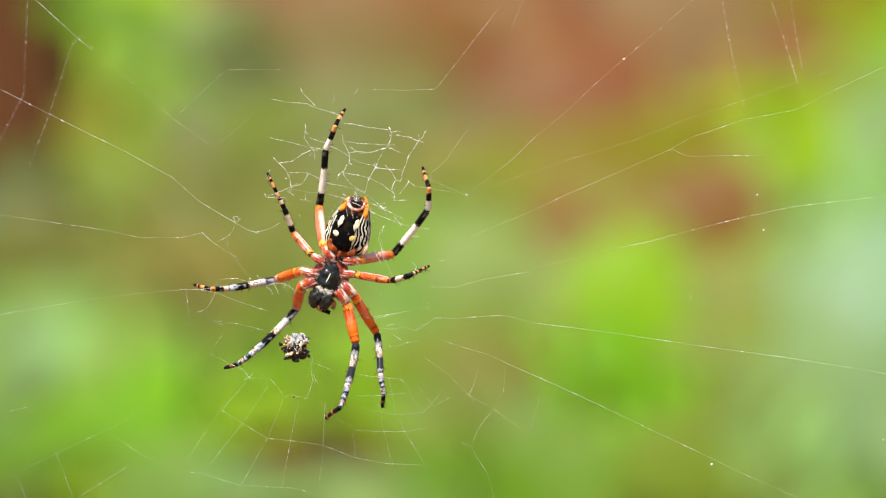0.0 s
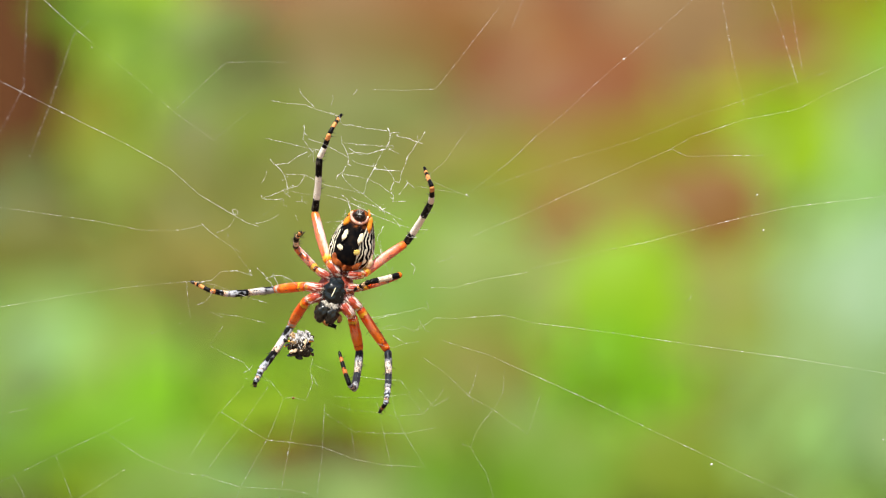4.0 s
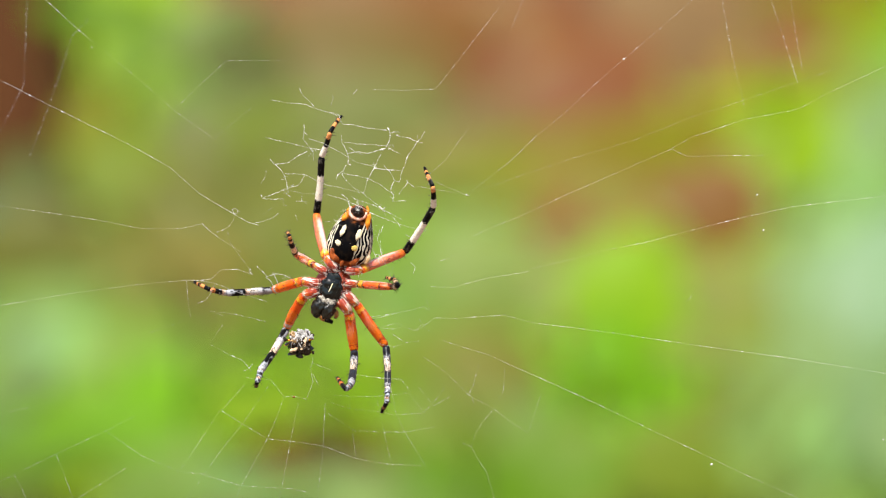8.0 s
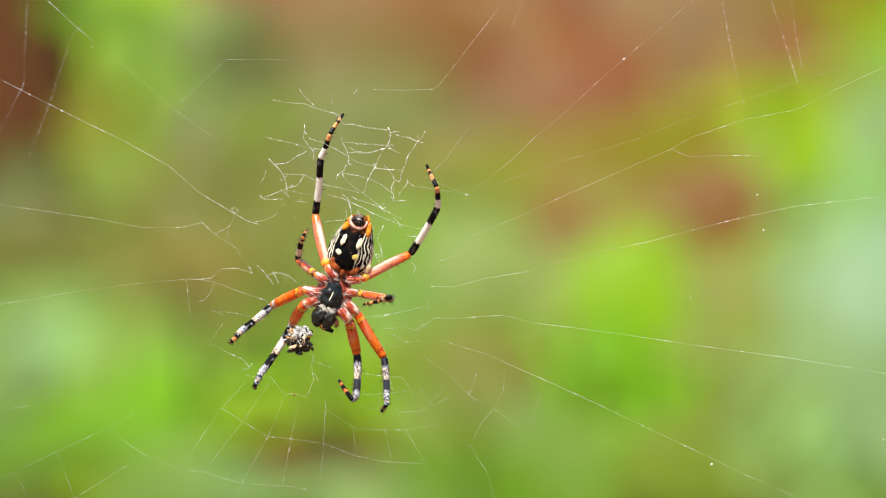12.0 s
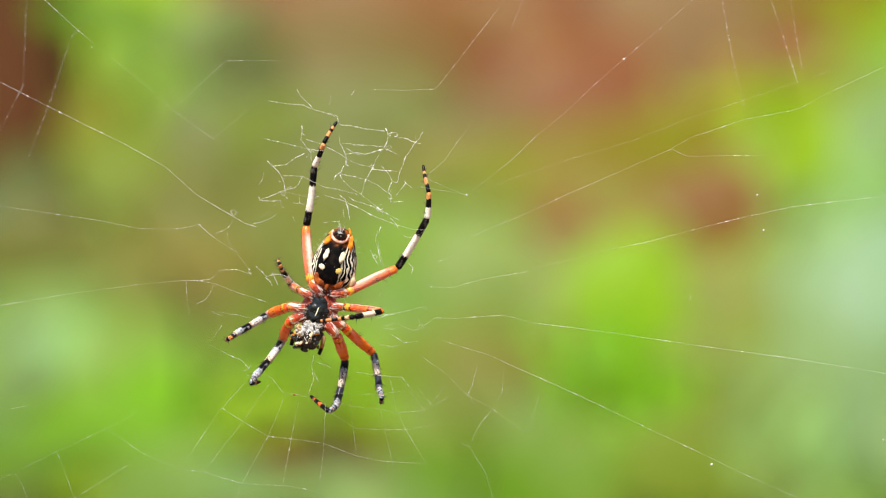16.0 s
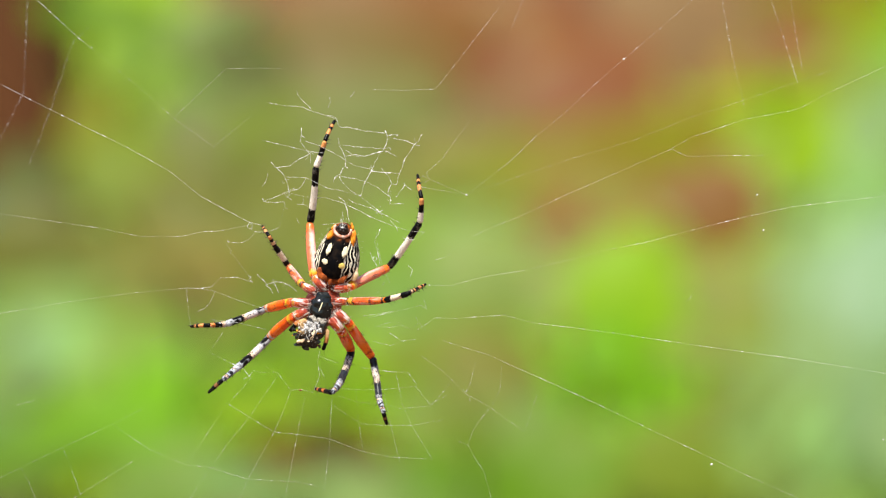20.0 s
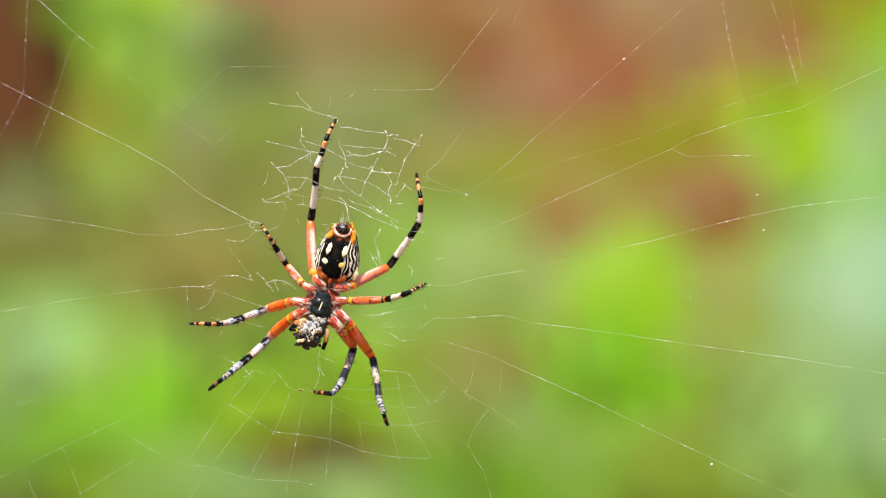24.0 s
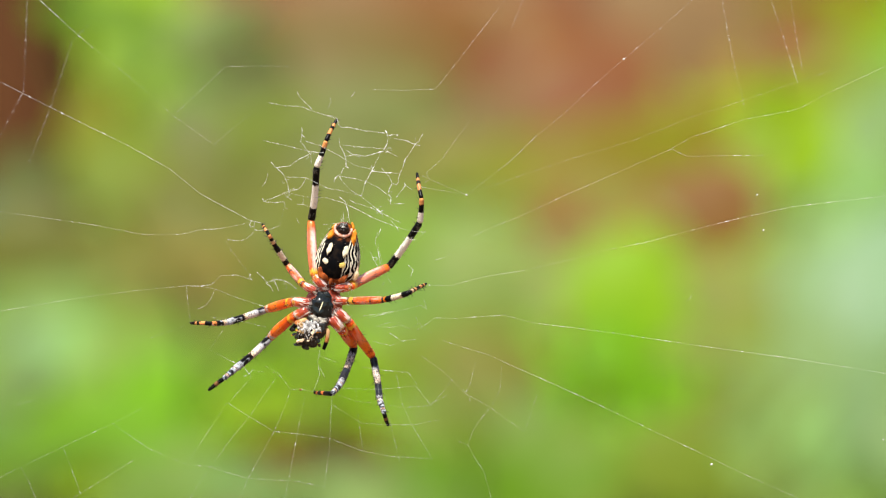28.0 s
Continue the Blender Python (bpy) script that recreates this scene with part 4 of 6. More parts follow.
    strand("top", 0.78, 575, 350, 600, 357, 640, 375, 655, 384, 700, 402, 730, 410, 752, 411)
    strand("top", 0.80, 617, 353, 624, 358, 631, 361)
    strand("top", 0.95, 599, 349, 610, 357, 614, 370, 616, 385, 618, 393)
    strand("top", 1.00, 606, 375, 608, 389)
    strand("top", 0.50, 570, 398, 600, 395)
    strand("top", 0.50, 690, 390, 701, 402, 704, 410)
    strand("knot", 1.05, 479, 287, 486, 297, 512, 294, 520, 288, 530, 281, 545, 274)
    strand("knot", 1.25, 488, 296, 498, 306, 505, 318, 509, 330, 509, 342)
    strand("knot", 0.75, 506, 313, 541, 315, 552, 320, 578, 333, 605, 338, 638, 347)
    strand("knot", 1.05, 463, 351, 465, 357, 480, 352, 500, 343, 510, 340, 527, 335)
    strand("knot", 0.80, 465, 357, 485, 359, 501, 357)
    strand("knot", 0.85, 541, 315, 534, 328, 527, 335)
    strand("knot", 1.30, 509, 332, 512, 346, 507, 350)
    strand("knot", 1.10, 504, 345, 515, 354)
    strand("knot", 0.95, 508, 341, 521, 333)
    strand("knot", 0.60, 503, 320, 511, 318)
    strand("knot", 0.55, 473, 308, 470, 320, 463, 330)
    strand("knot", 0.50, 514, 343, 540, 349, 570, 350)
    strand("knot", 0.72, 536, 352, 535, 361, 544, 366)
    strand("knot", 0.60, 525, 362, 546, 363)
    strand("knot", 0.70, 502, 357, 503, 368, 508, 370)
    strand("knot", 0.45, 524, 386, 529, 397)
    strand("top", 0.72, 667, 412, 663, 430, 668, 445, 673, 473)
    strand("top", 0.95, 655, 447, 660, 460, 668, 473)
    strand("top", 0.70, 673, 405, 670, 415, 664, 422)
    strand("top", 0.45, 668, 430, 676, 470, 690, 500)
    strand("top", 0.72, 712, 420, 722, 425, 730, 420)
    strand("top", 0.63, 722, 470, 730, 478, 726, 490)
    strand("mid", 0.34, 755, 307, 760, 318, 750, 325)
    strand("top", 0.48, 752, 410, 735, 425, 722, 424)
    strand("mid", 0.3, 705, 550, 725, 546, 745, 540)
    strand("mid", 0.3, 668, 520, 680, 500, 690, 470)
    strand("mid", 0.35, 690, 590, 712, 604, 735, 601)
    strand("mid", 0.3, 660, 604, 690, 612, 716, 603)
    strand("mid", 0.3, 735, 560, 748, 580, 765, 590)
    strand("mid", 0.35, 640, 560, 668, 556, 705, 550)
    # stabilising knots by the left legs
    strand("left", 0.85, 470, 502, 478, 507, 483, 517)
    strand("left", 0.85, 483, 492, 487, 502, 493, 516)
    strand("left", 0.95, 470, 502, 486, 496, 500, 497, 513, 503, 525, 513)
    strand("left", 0.8, 455, 483, 460, 488, 465, 492, 472, 500)
    strand("left", 0.7, 500, 497, 508, 506, 506, 514)
    # thread that the left leg holds
    strand("left", 0.43, -980, 640, -300, 590, -12, 554, 60, 542, 135, 529, 243, 515, 330, 507)
    strand("left", 0.5, 330, 507, 333, 540, 337, 572)
    strand("left", 0.66, 330, 507, 355, 508, 381, 513, 425, 530, 472, 545)
    strand("left", 0.72, 352, 508, 374, 505, 391, 489, 420, 488, 447, 497)
    strand("left", 0.81, 447, 497, 440, 492, 444, 487)
    strand("left", 0.82, 381, 513, 372, 532, 364, 542, 350, 548)
    strand("left", 0.29, 266, 599, 300, 588, 333, 576)
    strand("left", 0.71, 371, 620, 382, 604, 394, 586)
    strand("left", 0.71, 371, 620, 400, 636, 431, 650, 445, 668)
    strand("left", 0.56, 431, 668, 440, 664, 447, 656)
    strand("left", 0.47, 394, 570, 372, 562, 420, 568, 470, 580)
    # lower left: radii and the sticky spiral
    strand("low", 0.22, -10, 850, 37, 827, 111, 791, 199, 750, 250, 724)
    strand("low", 0.34, 37, 827, 50, 850, 66, 890)
    strand("low", 0.31, 111, 791, 125, 825, 143, 876)
    strand("low", 0.31, 120, 888, 180, 850, 236, 815)
    strand("low", 0.31, 30, 716, 62, 708)
    strand("low", 0.38, 404, 714, 445, 740, 485, 764, 526, 768, 583, 776, 640, 798, 690, 808, 765, 812)
    strand("low", 0.42, 515, 690, 500, 730, 485, 764, 438, 849, 422, 890)
    strand("low", 0.38, 540, 700, 526, 768, 512, 845, 502, 890)
    strand("low", 0.34, 588, 700, 585, 745, 583, 791, 573, 870)
    strand("low", 0.31, 364, 825, 438, 847, 526, 852, 573, 862)
    strand("low", 0.38, 492, 660, 505, 677, 515, 690, 530, 688, 555, 694)
    strand("low", 0.34, 470, 648, 492, 660)
    strand("low", 0.34, 404, 714, 425, 690, 445, 668)
    strand("low", 0.62, 566, 620, 562, 640, 566, 663, 556, 690)
    strand("low", 0.55, 566, 650, 575, 668)
    strand("low", 0.31, 640, 650, 690, 657, 725, 660)
    strand("low", 0.34, 701, 660, 712, 715, 728, 751, 765, 812)
    strand("low", 0.38, 566, 630, 580, 636, 598, 642)
    strand("low", 0.34, 492, 663, 443, 735, 402, 786, 373, 826, 350, 860, 332, 890)
    strand("low", 0.34, 447, 655, 459, 658, 492, 659)
    strand("low", 0.30, 199, 750, 263, 794, 330, 822, 391, 828)
    strand("low", 0.30, 403, 711, 378, 750, 332, 818)
    strand("low", 0.26, 585, 714, 612, 732, 640, 749)
    strand("low", 0.34, 599, 700, 632, 711, 677, 715, 711, 722, 762, 718, 787, 690, 798, 674)
    strand("low", 0.30, 604, 687, 644, 689, 677, 689, 736, 683, 762, 718)
    strand("low", 0.26, 677, 656, 722, 658, 739, 682)
    strand("low", 0.28, 630, 690, 635, 746, 642, 797)
    strand("low", 0.26, 680, 696, 697, 774, 707, 817)
    strand("low", 0.26, 638, 749, 686, 752, 731, 752, 784, 742)
    # right of the body
    strand("mid", 0.38, 664, 579, 685, 572, 701, 569, 716, 578, 728, 583, 740, 572)
    strand("mid", 0.34, 655, 562, 680, 556, 705, 550)
    strand("mid", 0.34, 668, 578, 690, 580, 706, 576)
    strand("mid", 0.30, 735, 683, 762, 716, 790, 700)
    strand("mid", 0.30, 745, 540, 755, 548, 750, 530)
    strand("mid", 0.38, 757, 505, 800, 506, 818, 500, 858, 490, 932, 478)
    strand("still", 0.16, 932, 478, 1000, 462, 1080, 441)
    strand("mid", 0.34, 770, 460, 790, 455, 797, 448)
    strand("mid", 0.30, 740, 382, 752, 374, 766, 372)
    strand("mid", 0.38, 745, 630, 784, 657, 824, 697, 868, 721)
    strand("mid", 0.30, 868, 721, 895, 742, 929, 764)
    strand("mid", 0.34, 824, 697, 832, 680, 841, 643)
    strand("mid", 0.18, 870, 720, 885, 690, 888, 648)
    strand("mid", 0.30, 929, 764, 937, 740, 950, 700)
    strand("mid", 0.38, 868, 721, 848, 745, 838, 761, 828, 788)
    strand("mid", 0.41, 812, 782, 828, 788, 840, 810, 855, 832, 872, 890)
    strand("mid", 0.30, 820, 690, 830, 702, 832, 712)
    # upper right: anchor threads
    strand("mid", 0.38, 755, 306, 784, 280, 806, 248, 830, 217)
    strand("mid", 0.41, 748, 312, 784, 328, 826, 345)
    strand("still", 0.29, 738, 330, 784, 338, 826, 345)
    strand("still", 0.36, 660, 159, 715, 160, 770, 158)
    strand("still", 0.40, 770, 158, 784, 142, 840, 70, 898, -5, 910, -20)
    strand("still", 0.29, 826, 345, 865, 315, 904, 285)
    strand("still", 0.28, 904, 285, 950, 240, 1000, 200, 1052, 150, 1104, 105, 1160, 58, 1220, 5, 1240, -14)
    strand("still", 0.4, 928, -8, 918, 20, 905, 50, back=0.011)
    strand("still", 0.15, 826, 345, 945, 303, 1040, 272, 1121, 249, 1219, 209, 1316, 178, 1411, 145, 1490, 118)
    strand("still", 0.36, 838, 418, 872, 402, 919, 384)
    strand("still", 0.40, 919, 384, 1000, 346, 1067, 317, 1188, 264, 1222, 244, 1316, 212, 1397, 197)
    strand("still", 0.32, 1397, 197, 1420, 190, 1465, 165, 1545, 128, 1580, 112, 1900, -20, 2430, -200)
    strand("still", 0.36, 1188, 264, 1216, 277, 1280, 276, 1350, 275)
    strand("still", 0.58, 1080, 441, 1140, 430, 1215, 410, 1323, 383, 1404, 366, 1480, 357, 1580, 346, 1900, 310, 2460, 260)
    strand("still", 0.5, 1362, -8, 1385, 62, 1411, 145, back=0.011)
    strand("still", 0.42, 1398, -8, 1408, 60, 1420, 125, back=0.011)
    strand("still", 0.42, 1277, -8, 1290, 70, 1303, 130, 1318, 190, back=0.011)
    strand("still", 0.30, 1528, -8, 1540, 22, 1556, 43)
    # lower right: the two long guy threads
    strand("still", 0.54, 770, 563, 808, 564, 845, 561, 892, 558, 946, 572, 1020, 581, 1094, 591, 1236, 612, 1404, 635, 1580, 663, 1900, 712, 2480, 790)
    strand("still", 0.50, 784, 603, 824, 616, 864, 628, 905, 647, 980, 680, 1054, 714, 1150, 760, 1242, 803)
    strand("still", 0.36, 1242, 803, 1323, 842, 1430, 890)
    strand("still", 0.29, 700, 575, 738, 585, 770, 563)
    # bits of fluff caught in the threads
    for x, y, s in ((1104, 105, 2.2), (1340, 345, 1.6), (1351, 408, 1.8), (1563, 778, 2.2), (1259, 822, 2.4), (163, 84, 1.8), (826, 345, 2.0), (690, 240, 1.8), (703, 240, 2.0)):
        bm = bmesh.new()
        egg(bm, ((x - 784) * U, 0, (441 - y) * U), (s * U, s * U, 0.8 * s * U), 6, 8, 0.4, 9000)
        part("silk_speck", bm, M["silk"], web)
    bm = bmesh.new()
    egg(bm, (-252 * U, 0, -249 * U), (2.6 * U, 1.5 * U, 1.7 * U), 6, 8, 0.4, 9000)
    THREADS.append((part("orange_fleck", bm, M["rust"], web, "tiny orange fleck caught in the silk"), "low"))
    # loose knots and wisps where threads meet
    for x, y, n, sway in ((509, 342, 4, "knot"), (505, 322, 1, "knot"), (690, 240, 2, "top"), (684, 264, 2, "top"), (657, 301, 3, "top"), (672, 375, 3, "top"),
                          (691, 350, 2, "top"), (446, 397, 1, "loop"), (486, 296, 1, "knot"), (545, 272, 2, "top"), (741, 257, 1, "top"),
                          (482, 498, 3, "left"), (505, 500, 2, "left"), (612, 362, 1, "top"), (662, 458, 3, "top")):
        rnd = random.Random(x * 7 + y)
        for _ in range(n):
            a, q = rnd.uniform(0, 6.28), rnd.uniform(4, 10)
            bx, by = x + rnd.uniform(-5, 5), y + rnd.uniform(-5, 5)
            strand(sway, rnd.uniform(0.3, 0.6), bx, by, bx + q * 0.5 * math.cos(a), by + q * 0.5 * math.sin(a), bx + q * math.cos(a + 0.7), by + q * math.sin(a + 0.7))
    strand("still", 0.50, 1225, 520, 1222, 527, 1214, 533)
    strand("still", 0.36, 1340, 342, 1336, 352, 1338, 356)


build_web()


# ---- spider ----
spider = tagged(new("orb_weaver_spider"), "black, white and orange banded orb weaver spider hanging on its web", "spider")
BODY_DEPTH = 0.003
UB = U * (REACH + BODY_DEPTH) / REACH


def body(x, y, depth=0.0):
    """A chart point of the resting spider, in its own space: x across, z towards the spinnerets, y away from the web (chart units)."""
    dx, dz, a = (x - 580) * UB, (507 - y) * UB, radians(15)
    return Vector((dx * math.cos(a) - dz * math.sin(a), depth * UB, dx * math.sin(a) + dz * math.cos(a)))


def abdomen_skin():
    """Black with a row of streaks down each flank, orange round the tail and rust at the waist."""
    m, nd, ln = nodes_of("abdomen_skin")
    nt = m.node_tree
    b = nd["Principled BSDF"]
    tc = nd.new("ShaderNodeTexCoord")
    sc = nd.new("ShaderNodeVectorMath")
    sc.operation = "SCALE"
    sc.inputs["Scale"].default_value = 1 / UB
    ln.new(tc.outputs["Object"], sc.inputs[0])
    sep = nd.new("ShaderNodeSeparateXYZ")
    ln.new(sc.outputs[0], sep.inputs[0])
    around = math_node(nt, "ARCTAN2", sep.outputs[0], math_node(nt, "MULTIPLY", sep.outputs[1], -1.0))
    drift = noise_node(nt, 700, 2)
    wave = math_node(nt, "SINE", math_node(nt, "ADD", math_node(nt, "MULTIPLY", around, 31.0), math_node(nt, "MULTIPLY", drift, 17.0)))
    pale = ramp(nt, math_node(nt, "MULTIPLY_ADD", wave, 0.5, 0.5), [(0.54, BLACK), (0.70, (0.90, 0.85, 0.66))])
    wob = noise_node(nt, 1500, 3)
    ax = math_node(nt, "ABSOLUTE", sep.outputs[0])
    flank = ramp(nt, math_node(nt, "ADD", math_node(nt, "MULTIPLY", ax, 0.02), math_node(nt, "MULTIPLY", wob, 0.1)), [(0.46, (0, 0, 0)), (0.51, (1, 1, 1))])
    broken = ramp(nt, noise_node(nt, 1100, 3), [(0.38, BLACK), (0.46, (1, 1, 1))])
    pale = mix(nt, 0.8, pale, broken, "MULTIPLY")
    belly = ramp(nt, wob, [(0.45, BLACK), (0.8, (0.018, 0.012, 0.008))])
    c = mix(nt, flank, belly, pale)
    zz = math_node(nt, "ADD", math_node(nt, "MULTIPLY", sep.outputs[2], 0.01), math_node(nt, "MULTIPLY", wob, 0.12))
    tail = ramp(nt, zz, [(0.33, (0, 0, 0)), (0.42, (1, 1, 1))])
    c = mix(nt, tail, c, ramp(nt, wob, [(0.4, (0.02, 0.006, 0.004)), (0.72, (0.34, 0.09, 0.015))]))
    low = ramp(nt, math_node(nt, "ADD", zz, 0.6), [(0.20, (1, 1, 1)), (0.27, (0, 0, 0))])
    c = mix(nt, low, c, ramp(nt, wob, [(0.4, (0.20, 0.04, 0.015)), (0.6, (0.50, 0.13, 0.03))]))
    ln.new(c, b.inputs["Base Color"])
    b.inputs["Roughness"].default_value = 0.45
    b.inputs["Specular IOR Level"].default_value = 0.025
    fine = noise_node(nt, 7000, 3)
    ln.new(bump(nt, fine, 0.5, 0.00005), b.inputs["Normal"])
    return m


def fuzz(bm, centre, radii, count, seed, length, r=0.35, slot=1):
    rnd = random.Random(seed)
    for _ in range(count):
        w, a = rnd.uniform(-0.95, 0.95), rnd.uniform(0, 2 * math.pi)
        g = math.sqrt(1 - w * w)
        v = Vector((g * math.cos(a) * radii[0], g * math.sin(a) * radii[1], w * radii[2]))
        nrm = Vector((v.x / radii[0] ** 2, v.y / radii[1] ** 2, v.z / radii[2] ** 2)).normalized()
        d = (nrm + Vector((rnd.uniform(-.5, .5), rnd.uniform(-.5, .5), rnd.uniform(-.2, .8)))).normalized()
        spike(bm, Vector(centre) + v * 0.97, Vector(centre) + v * 0.97 + d * length * rnd.uniform(0.5, 1.2), r * UB, slot)


def build_body():
    # abdomen: a broad egg, slightly pointed at the spinnerets
    bm = bmesh.new()
    axes = (41 * UB, 40 * UB, 57 * UB)
    egg(bm, (0, 0, 0), axes, 36, 48, 0.03, 700, shape=lambda w: 0.94 - 0.30 * w + 0.12 * w * w)
    fuzz(bm, (0, 0, 0), axes, 150, 4, 6 * UB, 0.18)
    ab = part("abdomen", bm, [abdomen_skin(), M["pale_bristle"]], spider, "black abdomen with white streaks and orange tail")
    ab.location = body(599, 449, 16)
    ab.rotation_euler = (radians(8), 0, radians(-14))
    for x, y, rx, rz, turn, colour in ((584, 440, 4.2, 11, 8, "cream_spot"), (612, 446, 4.6, 10.5, 6, "cream_spot"),
                                       (576, 462, 6.0, 4.6, 20, "cream_spot"), (606, 470, 5.6, 4.8, -30, "yellow_spot")):
        bm = bmesh.new()
        egg(bm, (0, 0, 0), (rx * UB, 0.9 * UB, rz * UB), 16, 22, 0.4, 1500 + 13 * x)
        p = body(x, y)
        rel = p - body(599, 449)
        dy = math.sqrt(max(0.05, 1 - (rel.x / axes[0] / 1.02) ** 2 - (rel.z / axes[2]) ** 2))
        spot = part("pale_spot", bm, M[colour], spider, "pale yellow oval spot")
        spot.matrix_basis = Matrix.Translation((p.x, 16 * UB - dy * axes[1] * 1.02, p.z)) @ pose(0, 0, 0, -math.degrees(rel.z / axes[2]) * 0.6, turn, math.degrees(rel.x / axes[0]) * 0.7)
    # spinnerets in a dark ring at the tail
    for k in range(6):
        a = 2 * math.pi * k / 6
        bm = bmesh.new()
        c = body(608, 405, -15) + Vector((math.cos(a) * 6.0 * UB, 0, math.sin(a) * 5.5 * UB))
        lathe(bm, [c + Vector((0, 6 * UB, 0)), c, c + Vector((-math.cos(a) * 2 * UB, -5 * UB, 2 * UB))], [5.4 * UB, 5.0 * UB, 2.0 * UB], 10)
        part("spinneret", bm, M["spinneret"], spider)
    bm = bmesh.new()
    turns = [math.pi * (0.86 + k / 11.0 * 1.26) for k in range(12)]
    lathe(bm, [body(608, 406, -15) + Vector((math.cos(a) * 15 * UB, 4 * UB * abs(math.cos(a)), math.sin(a) * 12.5 * UB)) for a in turns], [(1.5 + 1.5 * math.sin(math.pi * k / 11) + 0.5 * (k % 2)) * UB for k in range(12)], 8)
    part("tail_ring", bm, M["pink_rim"], spider, "pale pinkish rim round the spinnerets")
    for x, y, rx, rz, turn in ((587, 414, 5.0, 12, 22), (626, 421, 5.5, 14, -10), (592, 401, 2.5, 6, 30), (625, 401, 2.5, 7, -25)):
        bm = bmesh.new()
        egg(bm, (0, 0, 0), (rx * UB, 3 * UB, rz * UB), 12, 16, 0.35, 2500 + x)
        part("orange_patch", bm, M["amber"], spider, "orange patch beside the spinnerets").matrix_basis = Matrix.Translation(body(x, y, -8)) @ pose(0, 0, 0, 0, turn, 0)
    # a tuft of fresh silk at the spinnerets
    rnd = random.Random(5)
    bm = bmesh.new()
    for _ in range(9):
        q = body(607 + rnd.uniform(-4, 4), 404, -20)
        spike(bm, q, q + Vector((rnd.uniform(-6, 6), rnd.uniform(-3, 1), rnd.uniform(8, 24))) * UB, 0.55 * UB)
    part("silk_tuft", bm, M["silk"], spider, "fresh white silk")
    # plates by the waist
    for x, y in ((575, 482), (605, 488)):
        bm = bmesh.new()
        egg(bm, (0, 0, 0), (12 * UB, 3.2 * UB, 13 * UB), 24, 32, 0.45, 2000)
        part("waist_plate", bm, M["rust"], spider, "orange-brown plate at the waist").location = body(x, y, -9)
    bm = bmesh.new()
    egg(bm, (0, 0, 0), (8 * UB, 6 * UB, 13 * UB), 14, 18, 0.3, 2000)
    part("belly_fold", bm, M["beige"], spider, "beige fold at the flank").matrix_basis = Matrix.Translation(body(627, 484, 4)) @ pose(0, 0, 0, 0, -14, 0)
    bm = bmesh.new()
    egg(bm, (0, 0, 0), (4 * UB, 4 * UB, 16 * UB), 16, 20, 0.35, 2200)
    part("waist", bm, M["rust"], spider).location = body(587, 490, -8)
    # carapace behind, black shield before it
    bm = bmesh.new()
    egg(bm, (0, 0, 0), (33 * UB, 20 * UB, 40 * UB), 22, 30, 0.05, 900)
    fuzz(bm, (0, 0, 0), (33 * UB, 20 * UB, 40 * UB), 60, 8, 8 * UB, 0.25)
    part("carapace", bm, [M["carapace"], M["pale_bristle"]], spider).location = body(570, 541, 14)
    bm = bmesh.new()
    egg(bm, (0, 0, 0), (18.5 * UB, 8 * UB, 26 * UB), 32, 40, 0.18, 1700, shape=lambda w: 1.05 - 0.12 * w + 0.07 * math.sin(9 * w))
    fuzz(bm, (0, 0, 0), (18 * UB, 8 * UB, 25 * UB), 40, 9, 5 * UB, 0.2)
    part("sternum", bm, [M["sternum"], M["pale_bristle"]], spider, "glossy black breast plate").location = body(569, 541, -6)
    bm = bmesh.new()
    egg(bm, (0, 0, 0), (1.2 * UB, 1.0 * UB, 9 * UB), 10, 12, 0.5, 2500)
    part("breast_mark", bm, M["cream_spot"], spider, "thin pale mark on the breast plate").matrix_basis = Matrix.Translation(body(568, 542, -14)) @ pose(0, 0, 0, 0, 8, 0)
    for s in (-1, 1):
        bm = bmesh.new()
        egg(bm, (0, 0, 0), (13 * UB, 12 * UB, 19 * UB), 22, 28, 0.35, 2100)
        fuzz(bm, (0, 0, 0), (11 * UB, 11 * UB, 18 * UB), 70, 20 + s, 9 * UB, 0.35)
        part("jaw", bm, [M["jaw"], M["bristle"]], spider, "dark bristly jaw").location = body(557, 580, -4) + Vector((s * 8.5 * UB, 0, 0))
        bm = bmesh.new()
        egg(bm, (0, 0, 0), (8.5 * UB, 4 * UB, 6 * UB), 14, 18, 0.7, 3000)
        fuzz(bm, (0, 0, 0), (8.5 * UB, 4 * UB, 6 * UB), 70, 40 + s, 4 * UB, 0.4)
        part("mouth_lobe", bm, [M["fuzz_grey"], M["pale_bristle"]], spider, "greyish fuzzy lobe by the mouth").location = body(562, 566, -9) + Vector((s * 6.5 * UB, 0, 0))
    # feelers: tucked against the jaws at first, spread to handle the prey later
    for seed, path, radii in ((1, (body(550, 574, -5), body(537, 567, -13), body(526, 571, -15), body(513, 584, -13)), (4.2, 5.2, 5.2, 3.4)),
                              (2, (body(569, 576, -2), body(579, 586, -6), body(577, 602, -7), body(571, 618, -5)), (3.4, 4.2, 3.6, 3.2))):
        bm = bmesh.new()
        uv = bm.loops.layers.uv.new()
        path = [p - path[0] for p in path]
        lathe(bm, path, [r * UB for r in radii], 10, uv, [0, 0.3, 0.65, 1])
        rnd = random.Random(seed)
        for k in range(70):
            q = path[1].lerp(path[2], rnd.random() * 1.1) if k % 3 else path[2].lerp(path[3], rnd.random())
            way = (path[3] - path[2]).normalized() * 0.5 + Vector((rnd.uniform(-1, 1), rnd.uniform(-1, 1), rnd.uniform(-1, 1)))
